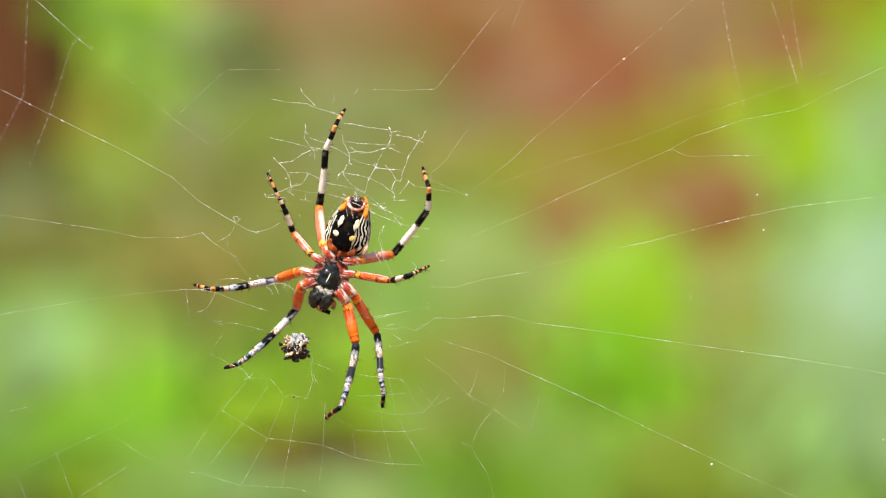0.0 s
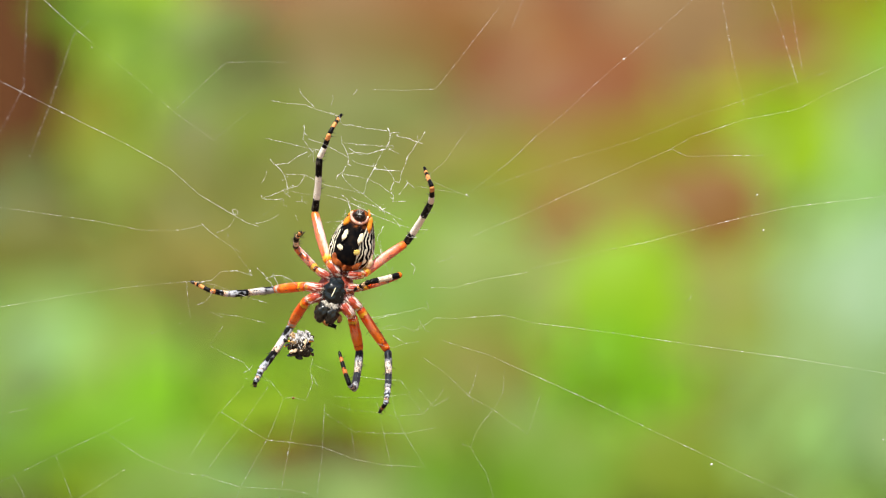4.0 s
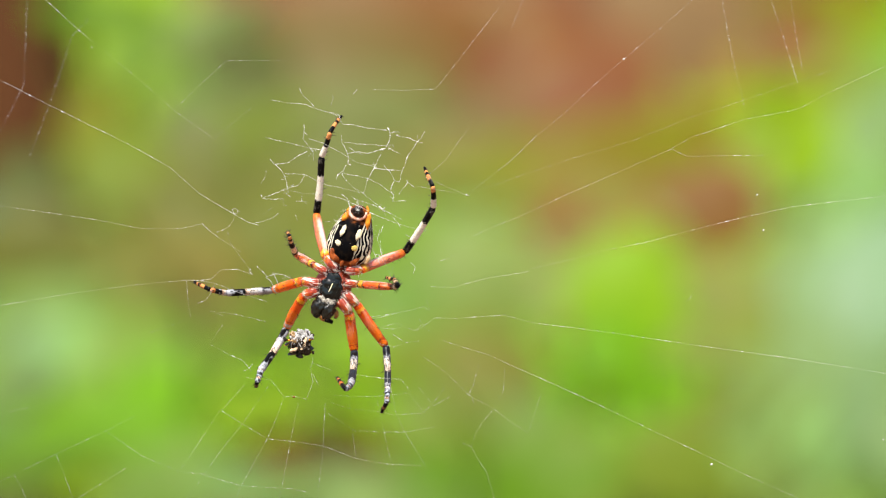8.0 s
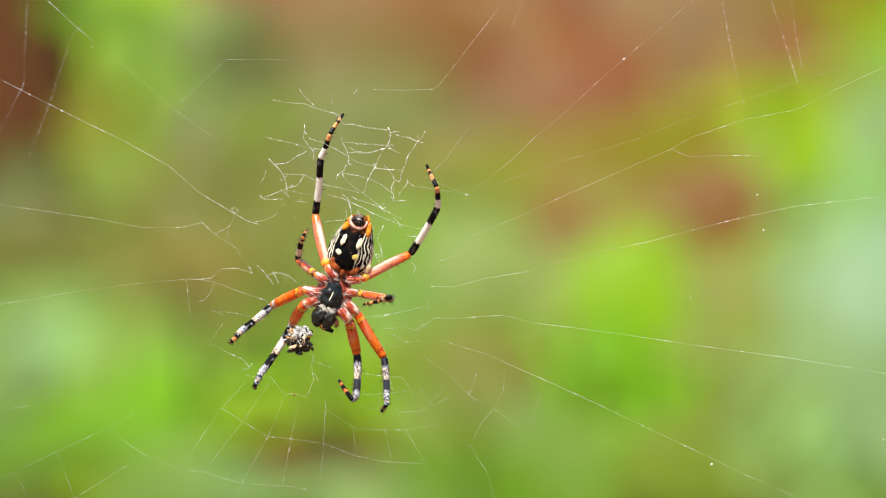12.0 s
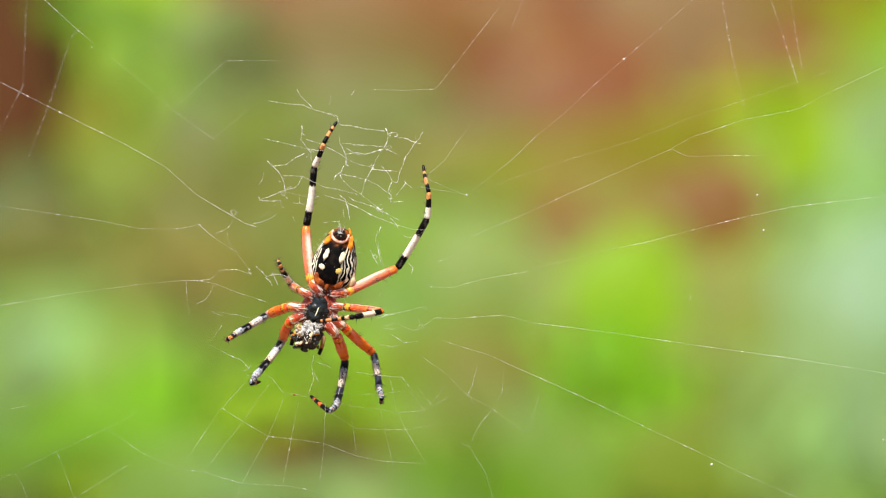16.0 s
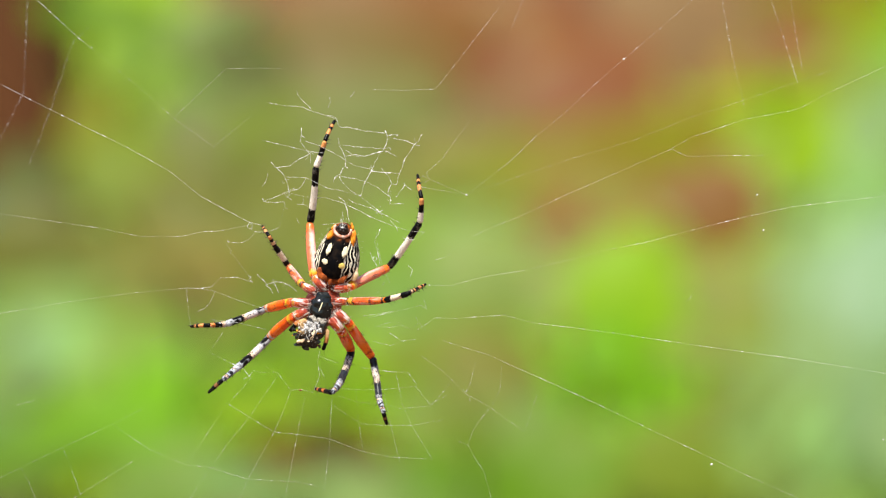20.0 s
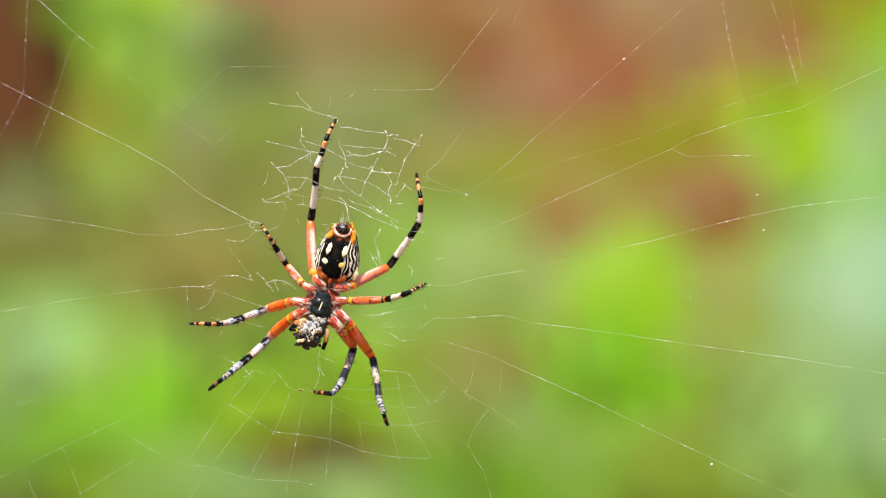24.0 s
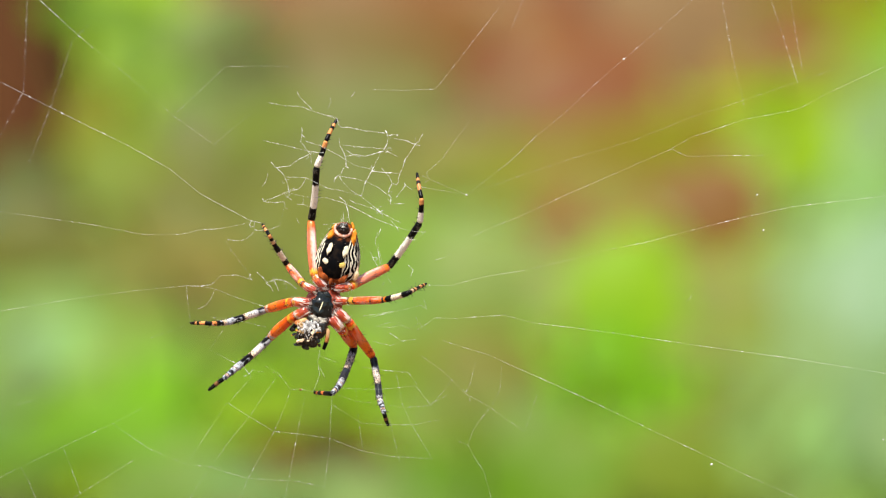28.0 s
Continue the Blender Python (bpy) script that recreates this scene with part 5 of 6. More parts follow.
            spike(bm, q, q + way * rnd.uniform(4, 9) * UB, 0.35 * UB, 1 if k % 3 else 2)
        FEELERS.append(part("feeler", bm, [M["feeler"], M["pale_bristle"], M["bristle"]], spider, "short hairy feeler, tan with a black tip"))


FEELERS = []
M["feeler"] = banded("feeler", [(0, (0.60, 0.18, 0.05)), (0.20, (0.66, 0.42, 0.20)), (0.50, (0.50, 0.20, 0.06)), (0.74, BLACK)], mottle=0.35)
build_body()

# legs: hip on the resting chart (inner end and outer end of the hip joint), thickness, kinds of ring
LEG = {}


# back: which way each segment leans; knees stand away from the web, the rest comes back to it
def leg(key, x0, y0, x1, y1, thick, femur, tibia, meta, tarsus, words):
    LEG[key] = dict(inner=body(x0, y0, 2), hip=body(x1, y1, 4), thick=thick, mats=(femur, tibia, meta, tarsus), words=words, keys=[], fold=1.06 if key == "third_right" else 1.02,
                    back=(-1, -1, 1, 1) if key == "third_right" else (1, -1, -1, 1))


leg("hind_left", 577, 510, 556, 490, 1.0, "femur_pale", "tibia", "metatarsus", "tarsus", "long hind leg, glossy pinkish red at its root")
leg("hind_right", 590, 510, 618, 508, 1.0, "femur_glossy", "tibia", "metatarsus", "tarsus", "long hind leg, glossy orange-red at its root")
leg("third_left", 560, 517, 537, 505, 0.82, "femur_ring", "tibia_third", "metatarsus_third", "tarsus", "short third leg with close dark rings")
leg("third_right", 590, 533, 613, 533, 0.82, "femur_ring", "tibia_third", "metatarsus_third", "tarsus", "short third leg with close dark rings")
leg("second_left", 550, 537, 518, 534, 1.0, "femur_left", "tibia_front", "metatarsus_front", "tarsus", "long second leg, orange-red then black and white")
leg("first_left", 546, 548, 522, 558, 1.05, "femur_left", "tibia_front", "metatarsus_grey", "tarsus_dark", "long front leg, orange-red then black and white")
leg("first_right", 583, 560, 602, 583, 1.1, "femur_red", "tibia_grey", "metatarsus_grey", "tarsus_ringed", "long front leg, orange-red then greyish bands")
leg("second_right", 592, 550, 614, 568, 1.0, "femur_red", "tibia_grey", "metatarsus_grey", "tarsus_dark", "long second leg, orange-red then greyish bands")


def bend(key, t, *xy):
    """Where a leg's knee, tibia end, metatarsus end and tip stand on the chart at t seconds."""
    LEG[key]["keys"].append((t, *xy))


def hold(t, x, y, tail_x, tail_y):
    """Where the spider's waist and spinnerets stand on the chart at t seconds."""
    STANCE.append((t, x, y, math.degrees(math.atan2(tail_x - x, y - tail_y))))


STANCE = []
hold(0, 596, 458, 632, 352)
hold(0.5, 614, 474, 641, 376)
hold(1, 603, 480, 634, 382)
hold(2, 606, 480, 635, 381)
hold(3, 605, 483, 637, 382)
hold(6, 604, 482, 635, 380)
hold(7, 606, 480, 637, 377)
hold(8, 600, 475, 632, 379)
hold(8.5, 597, 490, 622, 387)
hold(9, 607, 499, 632, 399)
hold(10, 612, 496, 633, 394)
hold(11, 605, 500, 631, 400)
hold(12, 601, 491, 635, 390)
hold(14.5, 598, 495, 629, 392)
hold(15, 583, 501, 610, 396)
hold(15.5, 573, 508, 604, 400)
hold(16, 574, 517, 603, 412)
hold(16.5, 574, 518, 603, 413)
hold(17, 574, 513, 602, 410)
hold(17.5, 579, 517, 606, 413)
hold(18, 583, 508, 610, 406)
hold(18.5, 579, 517, 607, 412)
hold(19, 578, 507, 607, 403)
hold(19.5, 577, 509, 604, 405)
hold(20, 580, 508, 607, 403)
hold(24, 580, 507, 607, 403)
hold(28, 581, 507, 608, 402)
bend("hind_left", 0, 565, 365, 576, 265, 594, 222, 611, 193)
bend("hind_left", 0.5, 569, 374, 578, 274, 590, 231, 611, 196)
bend("hind_left", 1, 548, 372, 560, 277, 583, 234, 605, 202)
bend("hind_left", 2, 554, 376, 564, 278, 583, 235, 605, 202)
bend("hind_left", 3, 557, 375, 565, 280, 583, 237, 605, 202)
bend("hind_left", 6, 557, 375, 565, 280, 583, 237, 605, 202)
bend("hind_left", 7, 558, 376, 566, 281, 583, 238, 605, 204)
bend("hind_left", 8, 560, 379, 569, 278, 584, 235, 605, 205)
bend("hind_left", 8.5, 560, 375, 571, 280, 585, 237, 605, 202)
bend("hind_left", 9, 562, 385, 574, 281, 587, 236, 611, 203)
bend("hind_left", 10, 568, 382, 577, 281, 589, 239, 611, 203)
bend("hind_left", 11, 565, 382, 575, 283, 587, 240, 608, 204)
bend("hind_left", 12, 558, 379, 567, 281, 584, 238, 608, 202)
bend("hind_left", 14.5, 558, 385, 569, 287, 584, 241, 603, 207)
bend("hind_left", 15, 555, 382, 565, 283, 583, 240, 600, 207)
bend("hind_left", 15.5, 546, 390, 559, 288, 575, 249, 597, 211)
bend("hind_left", 16, 542, 400, 556, 295, 573, 254, 596, 216)
bend("hind_left", 16.5, 544, 400, 556, 298, 573, 255, 596, 216)
bend("hind_left", 17, 547, 394, 558, 296, 574, 253, 596, 216)
bend("hind_left", 17.5, 542, 400, 554, 298, 570, 255, 594, 215)
bend("hind_left", 18, 544, 391, 556, 296, 571, 250, 593, 210)
bend("hind_left", 18.5, 539, 397, 554, 295, 569, 254, 592, 216)
bend("hind_left", 19, 544, 394, 556, 296, 571, 250, 593, 212)
bend("hind_left", 19.5, 544, 397, 557, 295, 571, 254, 590, 216)
bend("hind_left", 20, 549, 394, 559, 296, 575, 250, 593, 213)
bend("hind_left", 24, 550, 390, 560, 296, 576, 250, 595, 211)
bend("hind_left", 28, 551, 390, 560, 296, 577, 250, 597, 211)
bend("hind_right", 0, 695, 451, 757, 372, 759, 331, 748, 296)
bend("hind_right", 0.5, 726, 447, 775, 367, 775, 336, 758, 293)
bend("hind_right", 1, 713, 428, 763, 351, 767, 326, 751, 296)
bend("hind_right", 2, 720, 431, 764, 361, 766, 329, 751, 296)
bend("hind_right", 3, 719, 431, 763, 360, 765, 331, 751, 296)
bend("hind_right", 6, 717, 430, 762, 358, 764, 329, 750, 296)
bend("hind_right", 7, 720, 434, 764, 361, 764, 331, 751, 296)
bend("hind_right", 8, 716, 447, 767, 367, 766, 330, 751, 296)
bend("hind_right", 8.5, 725, 452, 769, 369, 771, 339, 752, 294)
bend("hind_right", 9, 731, 459, 778, 367, 775, 331, 759, 293)
bend("hind_right", 10, 733, 453, 779, 370, 775, 333, 758, 293)
bend("hind_right", 11, 728, 458, 774, 369, 772, 336, 752, 291)
bend("hind_right", 12, 726, 450, 775, 367, 773, 331, 755, 292)
bend("hind_right", 14.5, 727, 453, 775, 370, 775, 333, 755, 289)
bend("hind_right", 15, 716, 458, 768, 372, 768, 339, 752, 288)
bend("hind_right", 15.5, 707, 469, 761, 377, 762, 337, 751, 290)
bend("hind_right", 16, 703, 475, 756, 387, 759, 341, 749, 293)
bend("hind_right", 16.5, 703, 479, 756, 387, 758, 347, 749, 295)
bend("hind_right", 17, 705, 474, 757, 385, 757, 345, 745, 298)
bend("hind_right", 17.5, 700, 479, 753, 387, 754, 344, 741, 301)
bend("hind_right", 18, 695, 474, 748, 385, 751, 345, 739, 302)
bend("hind_right", 18.5, 688, 482, 744, 390, 748, 354, 744, 307)
bend("hind_right", 19, 691, 472, 746, 385, 749, 345, 741, 303)
bend("hind_right", 19.5, 687, 485, 746, 397, 747, 357, 738, 309)
bend("hind_right", 20, 688, 474, 743, 394, 746, 351, 739, 309)
bend("hind_right", 24, 687, 473, 742, 394, 745, 351, 737, 307)
bend("hind_right", 28, 688, 473, 743, 394, 746, 351, 738, 306)
bend("third_left", 0, 519, 412, 503, 369, 490, 342, 473, 306)
bend("third_left", 0.5, 535, 447, 536, 428, 538, 419, 547, 413)
bend("third_left", 1, 515, 440, 515, 423, 522, 412, 532, 406)
bend("third_left", 2, 520, 437, 520, 425, 526, 416, 534, 413)
bend("third_left", 3, 524, 437, 525, 421, 532, 412, 535, 415)
bend("third_left", 6, 521, 438, 522, 421, 529, 412, 535, 413)
bend("third_left", 7, 522, 437, 522, 423, 528, 413, 535, 413)
bend("third_left", 8, 523, 450, 515, 431, 512, 419, 509, 410)
bend("third_left", 8.5, 533, 483, 528, 461, 528, 449, 544, 451)
bend("third_left", 9, 520, 465, 517, 453, 526, 440, 549, 442)
bend("third_left", 10, 523, 454, 520, 447, 529, 437, 549, 440)
bend("third_left", 11, 519, 464, 516, 452, 522, 440, 538, 437)
bend("third_left", 12, 526, 459, 532, 431, 537, 419, 544, 407)
bend("third_left", 14.5, 515, 459, 520, 447, 532, 444, 554, 450)
bend("third_left", 15, 507, 464, 516, 443, 525, 438, 552, 446)
bend("third_left", 15.5, 497, 459, 510, 439, 523, 436, 554, 441)
bend("third_left", 16, 516, 505, 501, 482, 495, 469, 492, 459)
bend("third_left", 16.5, 523, 515, 490, 493, 477, 487, 464, 481)
bend("third_left", 17, 510, 504, 504, 486, 498, 474, 489, 471)
bend("third_left", 17.5, 500, 485, 483, 449, 476, 436, 469, 421)
bend("third_left", 18, 504, 474, 486, 440, 478, 431, 468, 417)
bend("third_left", 18.5, 506, 485, 474, 449, 460, 434, 444, 418)
bend("third_left", 19, 498, 460, 473, 421, 464, 409, 452, 389)
bend("third_left", 19.5, 506, 475, 483, 442, 472, 426, 460, 404)
bend("third_left", 20, 510, 471, 487, 437, 476, 418, 464, 400)
bend("third_left", 24, 508, 470, 486, 436, 475, 416, 463, 398)
bend("third_left", 28, 509, 470, 487, 436, 476, 416, 464, 397)
bend("third_right", 0, 691, 497, 725, 488, 740, 481, 760, 471)
bend("third_right", 0.5, 689, 508, 713, 502, 716, 496, 698, 487)
bend("third_right", 1, 706, 504, 654, 525, 627, 532, 599, 538)
bend("third_right", 2, 710, 486, 655, 499, 633, 510, 612, 523)
bend("third_right", 3, 710, 486, 655, 499, 633, 510, 612, 523)
bend("third_right", 6, 710, 487, 655, 499, 633, 510, 612, 523)
bend("third_right", 7, 710, 487, 655, 499, 633, 510, 612, 523)
bend("third_right", 8, 696, 508, 704, 505, 698, 495, 683, 491)
bend("third_right", 8.5, 703, 532, 667, 539, 651, 538, 633, 539)
bend("third_right", 9, 707, 545, 689, 557, 670, 557, 652, 556)
bend("third_right", 10, 702, 545, 689, 554, 670, 553, 653, 552)
bend("third_right", 11, 694, 541, 705, 550, 705, 559, 682, 565)
bend("third_right", 12, 692, 530, 689, 526, 670, 534, 643, 539)
bend("third_right", 14.5, 707, 526, 652, 519, 627, 519, 600, 519)
bend("third_right", 15, 688, 541, 639, 543, 621, 544, 602, 545)
bend("third_right", 15.5, 677, 551, 628, 566, 608, 569, 582, 567)
bend("third_right", 16, 677, 551, 628, 561, 598, 565, 559, 569)
bend("third_right", 16.5, 677, 551, 628, 561, 598, 565, 559, 569)
bend("third_right", 17, 679, 544, 627, 556, 605, 559, 584, 562)
bend("third_right", 17.5, 657, 551, 680, 534, 687, 528, 676, 518)
bend("third_right", 18, 694, 526, 738, 510, 759, 506, 779, 501)
bend("third_right", 18.5, 687, 534, 726, 521, 741, 516, 766, 508)
bend("third_right", 19, 688, 526, 731, 513, 746, 509, 767, 503)
bend("third_right", 19.5, 687, 531, 726, 516, 741, 513, 761, 505)
bend("third_right", 20, 679, 532, 722, 520, 734, 514, 754, 503)
bend("third_right", 24, 680, 531, 722, 519, 735, 512, 754, 502)
bend("third_right", 28, 680, 531, 723, 519, 736, 512, 755, 502)
bend("second_left", 0, 489, 495, 406, 511, 372, 512, 343, 504)
bend("second_left", 0.5, 492, 514, 406, 520, 372, 513, 338, 496)
bend("second_left", 1, 481, 510, 400, 520, 366, 513, 332, 501)
bend("second_left", 2, 481, 514, 400, 522, 368, 515, 334, 501)
bend("second_left", 3, 486, 513, 406, 521, 372, 515, 338, 498)
bend("second_left", 6, 486, 513, 406, 521, 372, 515, 338, 498)
bend("second_left", 7, 486, 514, 406, 519, 372, 514, 340, 499)
bend("second_left", 8, 483, 514, 400, 519, 372, 513, 343, 499)
bend("second_left", 8.5, 467, 541, 384, 533, 357, 521, 328, 501)
bend("second_left", 9, 489, 566, 440, 603, 426, 611, 418, 608)
bend("second_left", 10, 495, 557, 437, 594, 421, 605, 413, 608)
bend("second_left", 11, 495, 559, 436, 593, 421, 604, 414, 605)
bend("second_left", 12, 480, 542, 424, 588, 412, 603, 409, 608)
bend("second_left", 14.5, 492, 545, 428, 591, 412, 605, 410, 608)
bend("second_left", 15, 476, 559, 421, 593, 411, 605, 409, 610)
bend("second_left", 15.5, 474, 557, 418, 594, 406, 603, 403, 605)
bend("second_left", 16, 474, 557, 418, 590, 405, 600, 401, 603)
bend("second_left", 16.5, 477, 557, 421, 590, 408, 600, 405, 602)
bend("second_left", 17, 476, 562, 430, 593, 415, 601, 408, 601)
bend("second_left", 17.5, 477, 561, 428, 590, 418, 600, 412, 601)
bend("second_left", 18, 455, 566, 378, 592, 345, 600, 302, 605)
bend("second_left", 18.5, 442, 548, 362, 572, 336, 575, 295, 578)
bend("second_left", 19, 443, 557, 357, 584, 322, 590, 280, 590)
bend("second_left", 19.5, 437, 564, 365, 592, 339, 597, 298, 597)
bend("second_left", 20, 470, 547, 400, 574, 372, 576, 337, 578)
bend("second_left", 24, 471, 548, 401, 572, 374, 574, 336, 573)
bend("second_left", 28, 471, 548, 402, 571, 375, 573, 337, 572)
bend("first_left", 0, 525, 547, 452, 621, 421, 645, 397, 652)
bend("first_left", 0.5, 547, 563, 486, 652, 471, 677, 460, 688)
bend("first_left", 1, 510, 581, 458, 664, 451, 678, 454, 685)
bend("first_left", 2, 512, 579, 458, 662, 451, 677, 451, 685)
bend("first_left", 3, 515, 578, 462, 655, 452, 676, 452, 684)
bend("first_left", 6, 514, 578, 462, 655, 452, 676, 451, 684)
bend("first_left", 7, 515, 579, 460, 659, 451, 674, 449, 681)
bend("first_left", 8, 507, 582, 461, 656, 455, 677, 454, 685)
bend("first_left", 8.5, 519, 587, 470, 667, 462, 685, 462, 691)
bend("first_left", 9, 541, 582, 474, 674, 464, 688, 460, 692)
bend("first_left", 10, 547, 570, 474, 668, 460, 683, 456, 688)
bend("first_left", 11, 531, 578, 473, 667, 461, 682, 458, 686)
bend("first_left", 12, 517, 576, 461, 662, 452, 680, 452, 688)
bend("first_left", 14.5, 538, 570, 461, 665, 451, 680, 450, 686)
bend("first_left", 15, 516, 578, 461, 673, 454, 684, 452, 688)
bend("first_left", 15.5, 516, 590, 457, 666, 447, 679, 446, 685)
bend("first_left", 16, 500, 603, 451, 666, 444, 679, 460, 676)
bend("first_left", 16.5, 503, 603, 457, 669, 446, 679, 457, 679)
bend("first_left", 17, 504, 593, 458, 664, 449, 679, 464, 673)
bend("first_left", 17.5, 497, 603, 451, 662, 444, 676, 467, 670)
bend("first_left", 18, 501, 593, 452, 655, 448, 670, 470, 663)
bend("first_left", 18.5, 447, 623, 388, 679, 372, 691, 352, 702)
bend("first_left", 19, 473, 603, 412, 661, 387, 679, 362, 698)
bend("first_left", 19.5, 474, 603, 405, 662, 385, 679, 362, 695)
bend("first_left", 20, 476, 599, 415, 655, 394, 673, 368, 696)
bend("first_left", 24, 476, 599, 415, 653, 394, 671, 369, 691)
bend("first_left", 28, 477, 599, 416, 653, 395, 671, 369, 691)
bend("first_right", 0, 630, 609, 616, 679, 602, 722, 576, 741)
bend("first_right", 0.5, 645, 622, 627, 708, 618, 729, 595, 739)
bend("first_right", 1, 621, 621, 627, 685, 625, 690, 624, 655)
bend("first_right", 2, 632, 622, 625, 689, 619, 685, 603, 631)
bend("first_right", 3, 635, 621, 627, 688, 619, 682, 602, 625)
bend("first_right", 6, 637, 621, 627, 688, 619, 682, 598, 619)
bend("first_right", 7, 635, 622, 627, 686, 618, 680, 598, 617)
bend("first_right", 8, 627, 622, 621, 680, 612, 689, 597, 668)
bend("first_right", 8.5, 639, 624, 635, 704, 620, 701, 599, 672)
bend("first_right", 9, 649, 634, 640, 714, 627, 711, 603, 669)
bend("first_right", 10, 655, 625, 643, 712, 630, 711, 598, 668)
bend("first_right", 11, 651, 627, 643, 713, 633, 713, 599, 667)
bend("first_right", 12, 632, 628, 630, 702, 624, 708, 600, 673)
bend("first_right", 14.5, 633, 622, 624, 703, 615, 705, 594, 673)
bend("first_right", 15, 614, 621, 605, 704, 599, 708, 590, 685)
bend("first_right", 15.5, 608, 633, 585, 722, 575, 727, 547, 707)
bend("first_right", 16, 611, 636, 595, 718, 582, 728, 550, 701)
bend("first_right", 16.5, 618, 643, 602, 722, 592, 729, 552, 699)
bend("first_right", 17, 621, 630, 606, 716, 590, 725, 553, 694)
bend("first_right", 17.5, 618, 639, 604, 718, 592, 727, 556, 697)
bend("first_right", 18, 622, 633, 605, 713, 587, 720, 553, 691)
bend("first_right", 18.5, 611, 630, 592, 712, 582, 718, 557, 697)
bend("first_right", 19, 614, 624, 596, 691, 584, 702, 558, 685)
bend("first_right", 19.5, 618, 623, 592, 689, 577, 700, 552, 685)
bend("first_right", 20, 622, 621, 599, 682, 587, 695, 558, 688)
bend("first_right", 24, 626, 614, 602, 680, 587, 697, 556, 694)
bend("first_right", 28, 627, 613, 602, 680, 587, 697, 556, 695)
bend("second_right", 0, 667, 590, 673, 661, 679, 701, 677, 722)
bend("second_right", 0.5, 691, 609, 688, 692, 686, 714, 673, 731)
bend("second_right", 1, 679, 624, 684, 688, 682, 713, 671, 731)
bend("second_right", 2, 686, 622, 686, 689, 683, 714, 672, 732)
bend("second_right", 3, 686, 621, 686, 688, 682, 716, 671, 731)
bend("second_right", 6, 687, 621, 687, 688, 682, 716, 671, 731)
bend("second_right", 7, 687, 616, 686, 689, 683, 714, 670, 729)
bend("second_right", 8, 683, 613, 686, 686, 684, 714, 675, 731)
bend("second_right", 8.5, 688, 630, 690, 698, 687, 716, 674, 729)
bend("second_right", 9, 693, 634, 696, 702, 694, 720, 675, 728)
bend("second_right", 10, 696, 628, 698, 702, 694, 720, 675, 731)
bend("second_right", 11, 691, 630, 695, 704, 691, 719, 673, 726)
bend("second_right", 12, 680, 634, 684, 699, 684, 717, 675, 729)
bend("second_right", 14.5, 680, 628, 683, 699, 680, 711, 667, 716)
bend("second_right", 15, 667, 624, 676, 691, 674, 710, 671, 713)
bend("second_right", 15.5, 657, 623, 672, 689, 675, 705, 674, 714)
bend("second_right", 16, 661, 626, 671, 689, 676, 705, 674, 714)
bend("second_right", 16.5, 661, 626, 669, 689, 674, 705, 671, 714)
bend("second_right", 17, 663, 621, 673, 694, 674, 710, 671, 713)
bend("second_right", 17.5, 661, 636, 667, 689, 671, 703, 671, 710)
bend("second_right", 18, 660, 624, 668, 694, 670, 707, 668, 710)
bend("second_right", 18.5, 644, 626, 659, 695, 666, 712, 666, 722)
bend("second_right", 19, 657, 633, 673, 710, 678, 741, 679, 768)
bend("second_right", 19.5, 657, 630, 671, 708, 676, 728, 679, 756)
bend("second_right", 20, 659, 633, 671, 707, 679, 731, 685, 752)
bend("second_right", 24, 659, 632, 671, 708, 679, 732, 686, 754)
bend("second_right", 28, 660, 632, 672, 708, 680, 732, 687, 754)


def smooth_at(keys, t):
    """The values at t, gliding without overshoot from key to key."""
    keys = np.array(keys, float)
    ts, v = keys[:, 0], keys[:, 1:]
    if t <= ts[0]:
        return v[0]
    if t >= ts[-1]:
        return v[-1]
    i = int(np.searchsorted(ts, t, side="right")) - 1
    slope = np.diff(v, axis=0) / np.diff(ts)[:, None]
    def tangent(k):
        if k == 0 or k == len(ts) - 1:
            return np.zeros(v.shape[1])
        a, b = slope[k - 1], slope[k]
        return np.where(a * b > 0, 2 * a * b / np.where(a + b == 0, 1, a + b), 0.0)
    h = ts[i + 1] - ts[i]
    s = (t - ts[i]) / h
    return ((1 + 2 * s) * (1 - s) ** 2 * v[i] + s * (1 - s) ** 2 * h * tangent(i)
            + s * s * (3 - 2 * s) * v[i + 1] + s * s * (s - 1) * h * tangent(i + 1))


def stance(t):
    x, y, turn = smooth_at(STANCE, t)
    return Matrix.Translation(chart(x, y, BODY_DEPTH)) @ pose(0, 0, 0, 0, turn, 0)


def joint_lengths(d):
    """Segment lengths: the longest that each is seen."""
    out = [0.0] * 4
    for k in d["keys"]:
        at = stance(k[0]) @ d["hip"]
        for j in range(4):
            to = chart(k[1 + 2 * j], k[2 + 2 * j], at.y - REACH)
            out[j] = max(out[j], (to - at).length)
            at = to
    return [n * f for n, f in zip(out, (1.0, d["fold"], 1.02, 1.0))]


def joints(d, t):
    """The five joints of a leg at t, its segments kept at their lengths."""
    want = smooth_at(d["keys"], t)
    at = stance(t) @ d["hip"]
    out = [at]
    for j in range(4):
        n, y = d["length"][j], at.y
        for _ in range(4):
            to = chart(want[2 * j], want[2 * j + 1], y - REACH)
            flat = math.hypot(to.x - at.x, to.z - at.z)
            y = at.y + d["back"][j] * math.sqrt(max(0.0, n * n - flat * flat))
        step = to - at
        at = at + step.normalized() * n
        out.append(at)
    return out


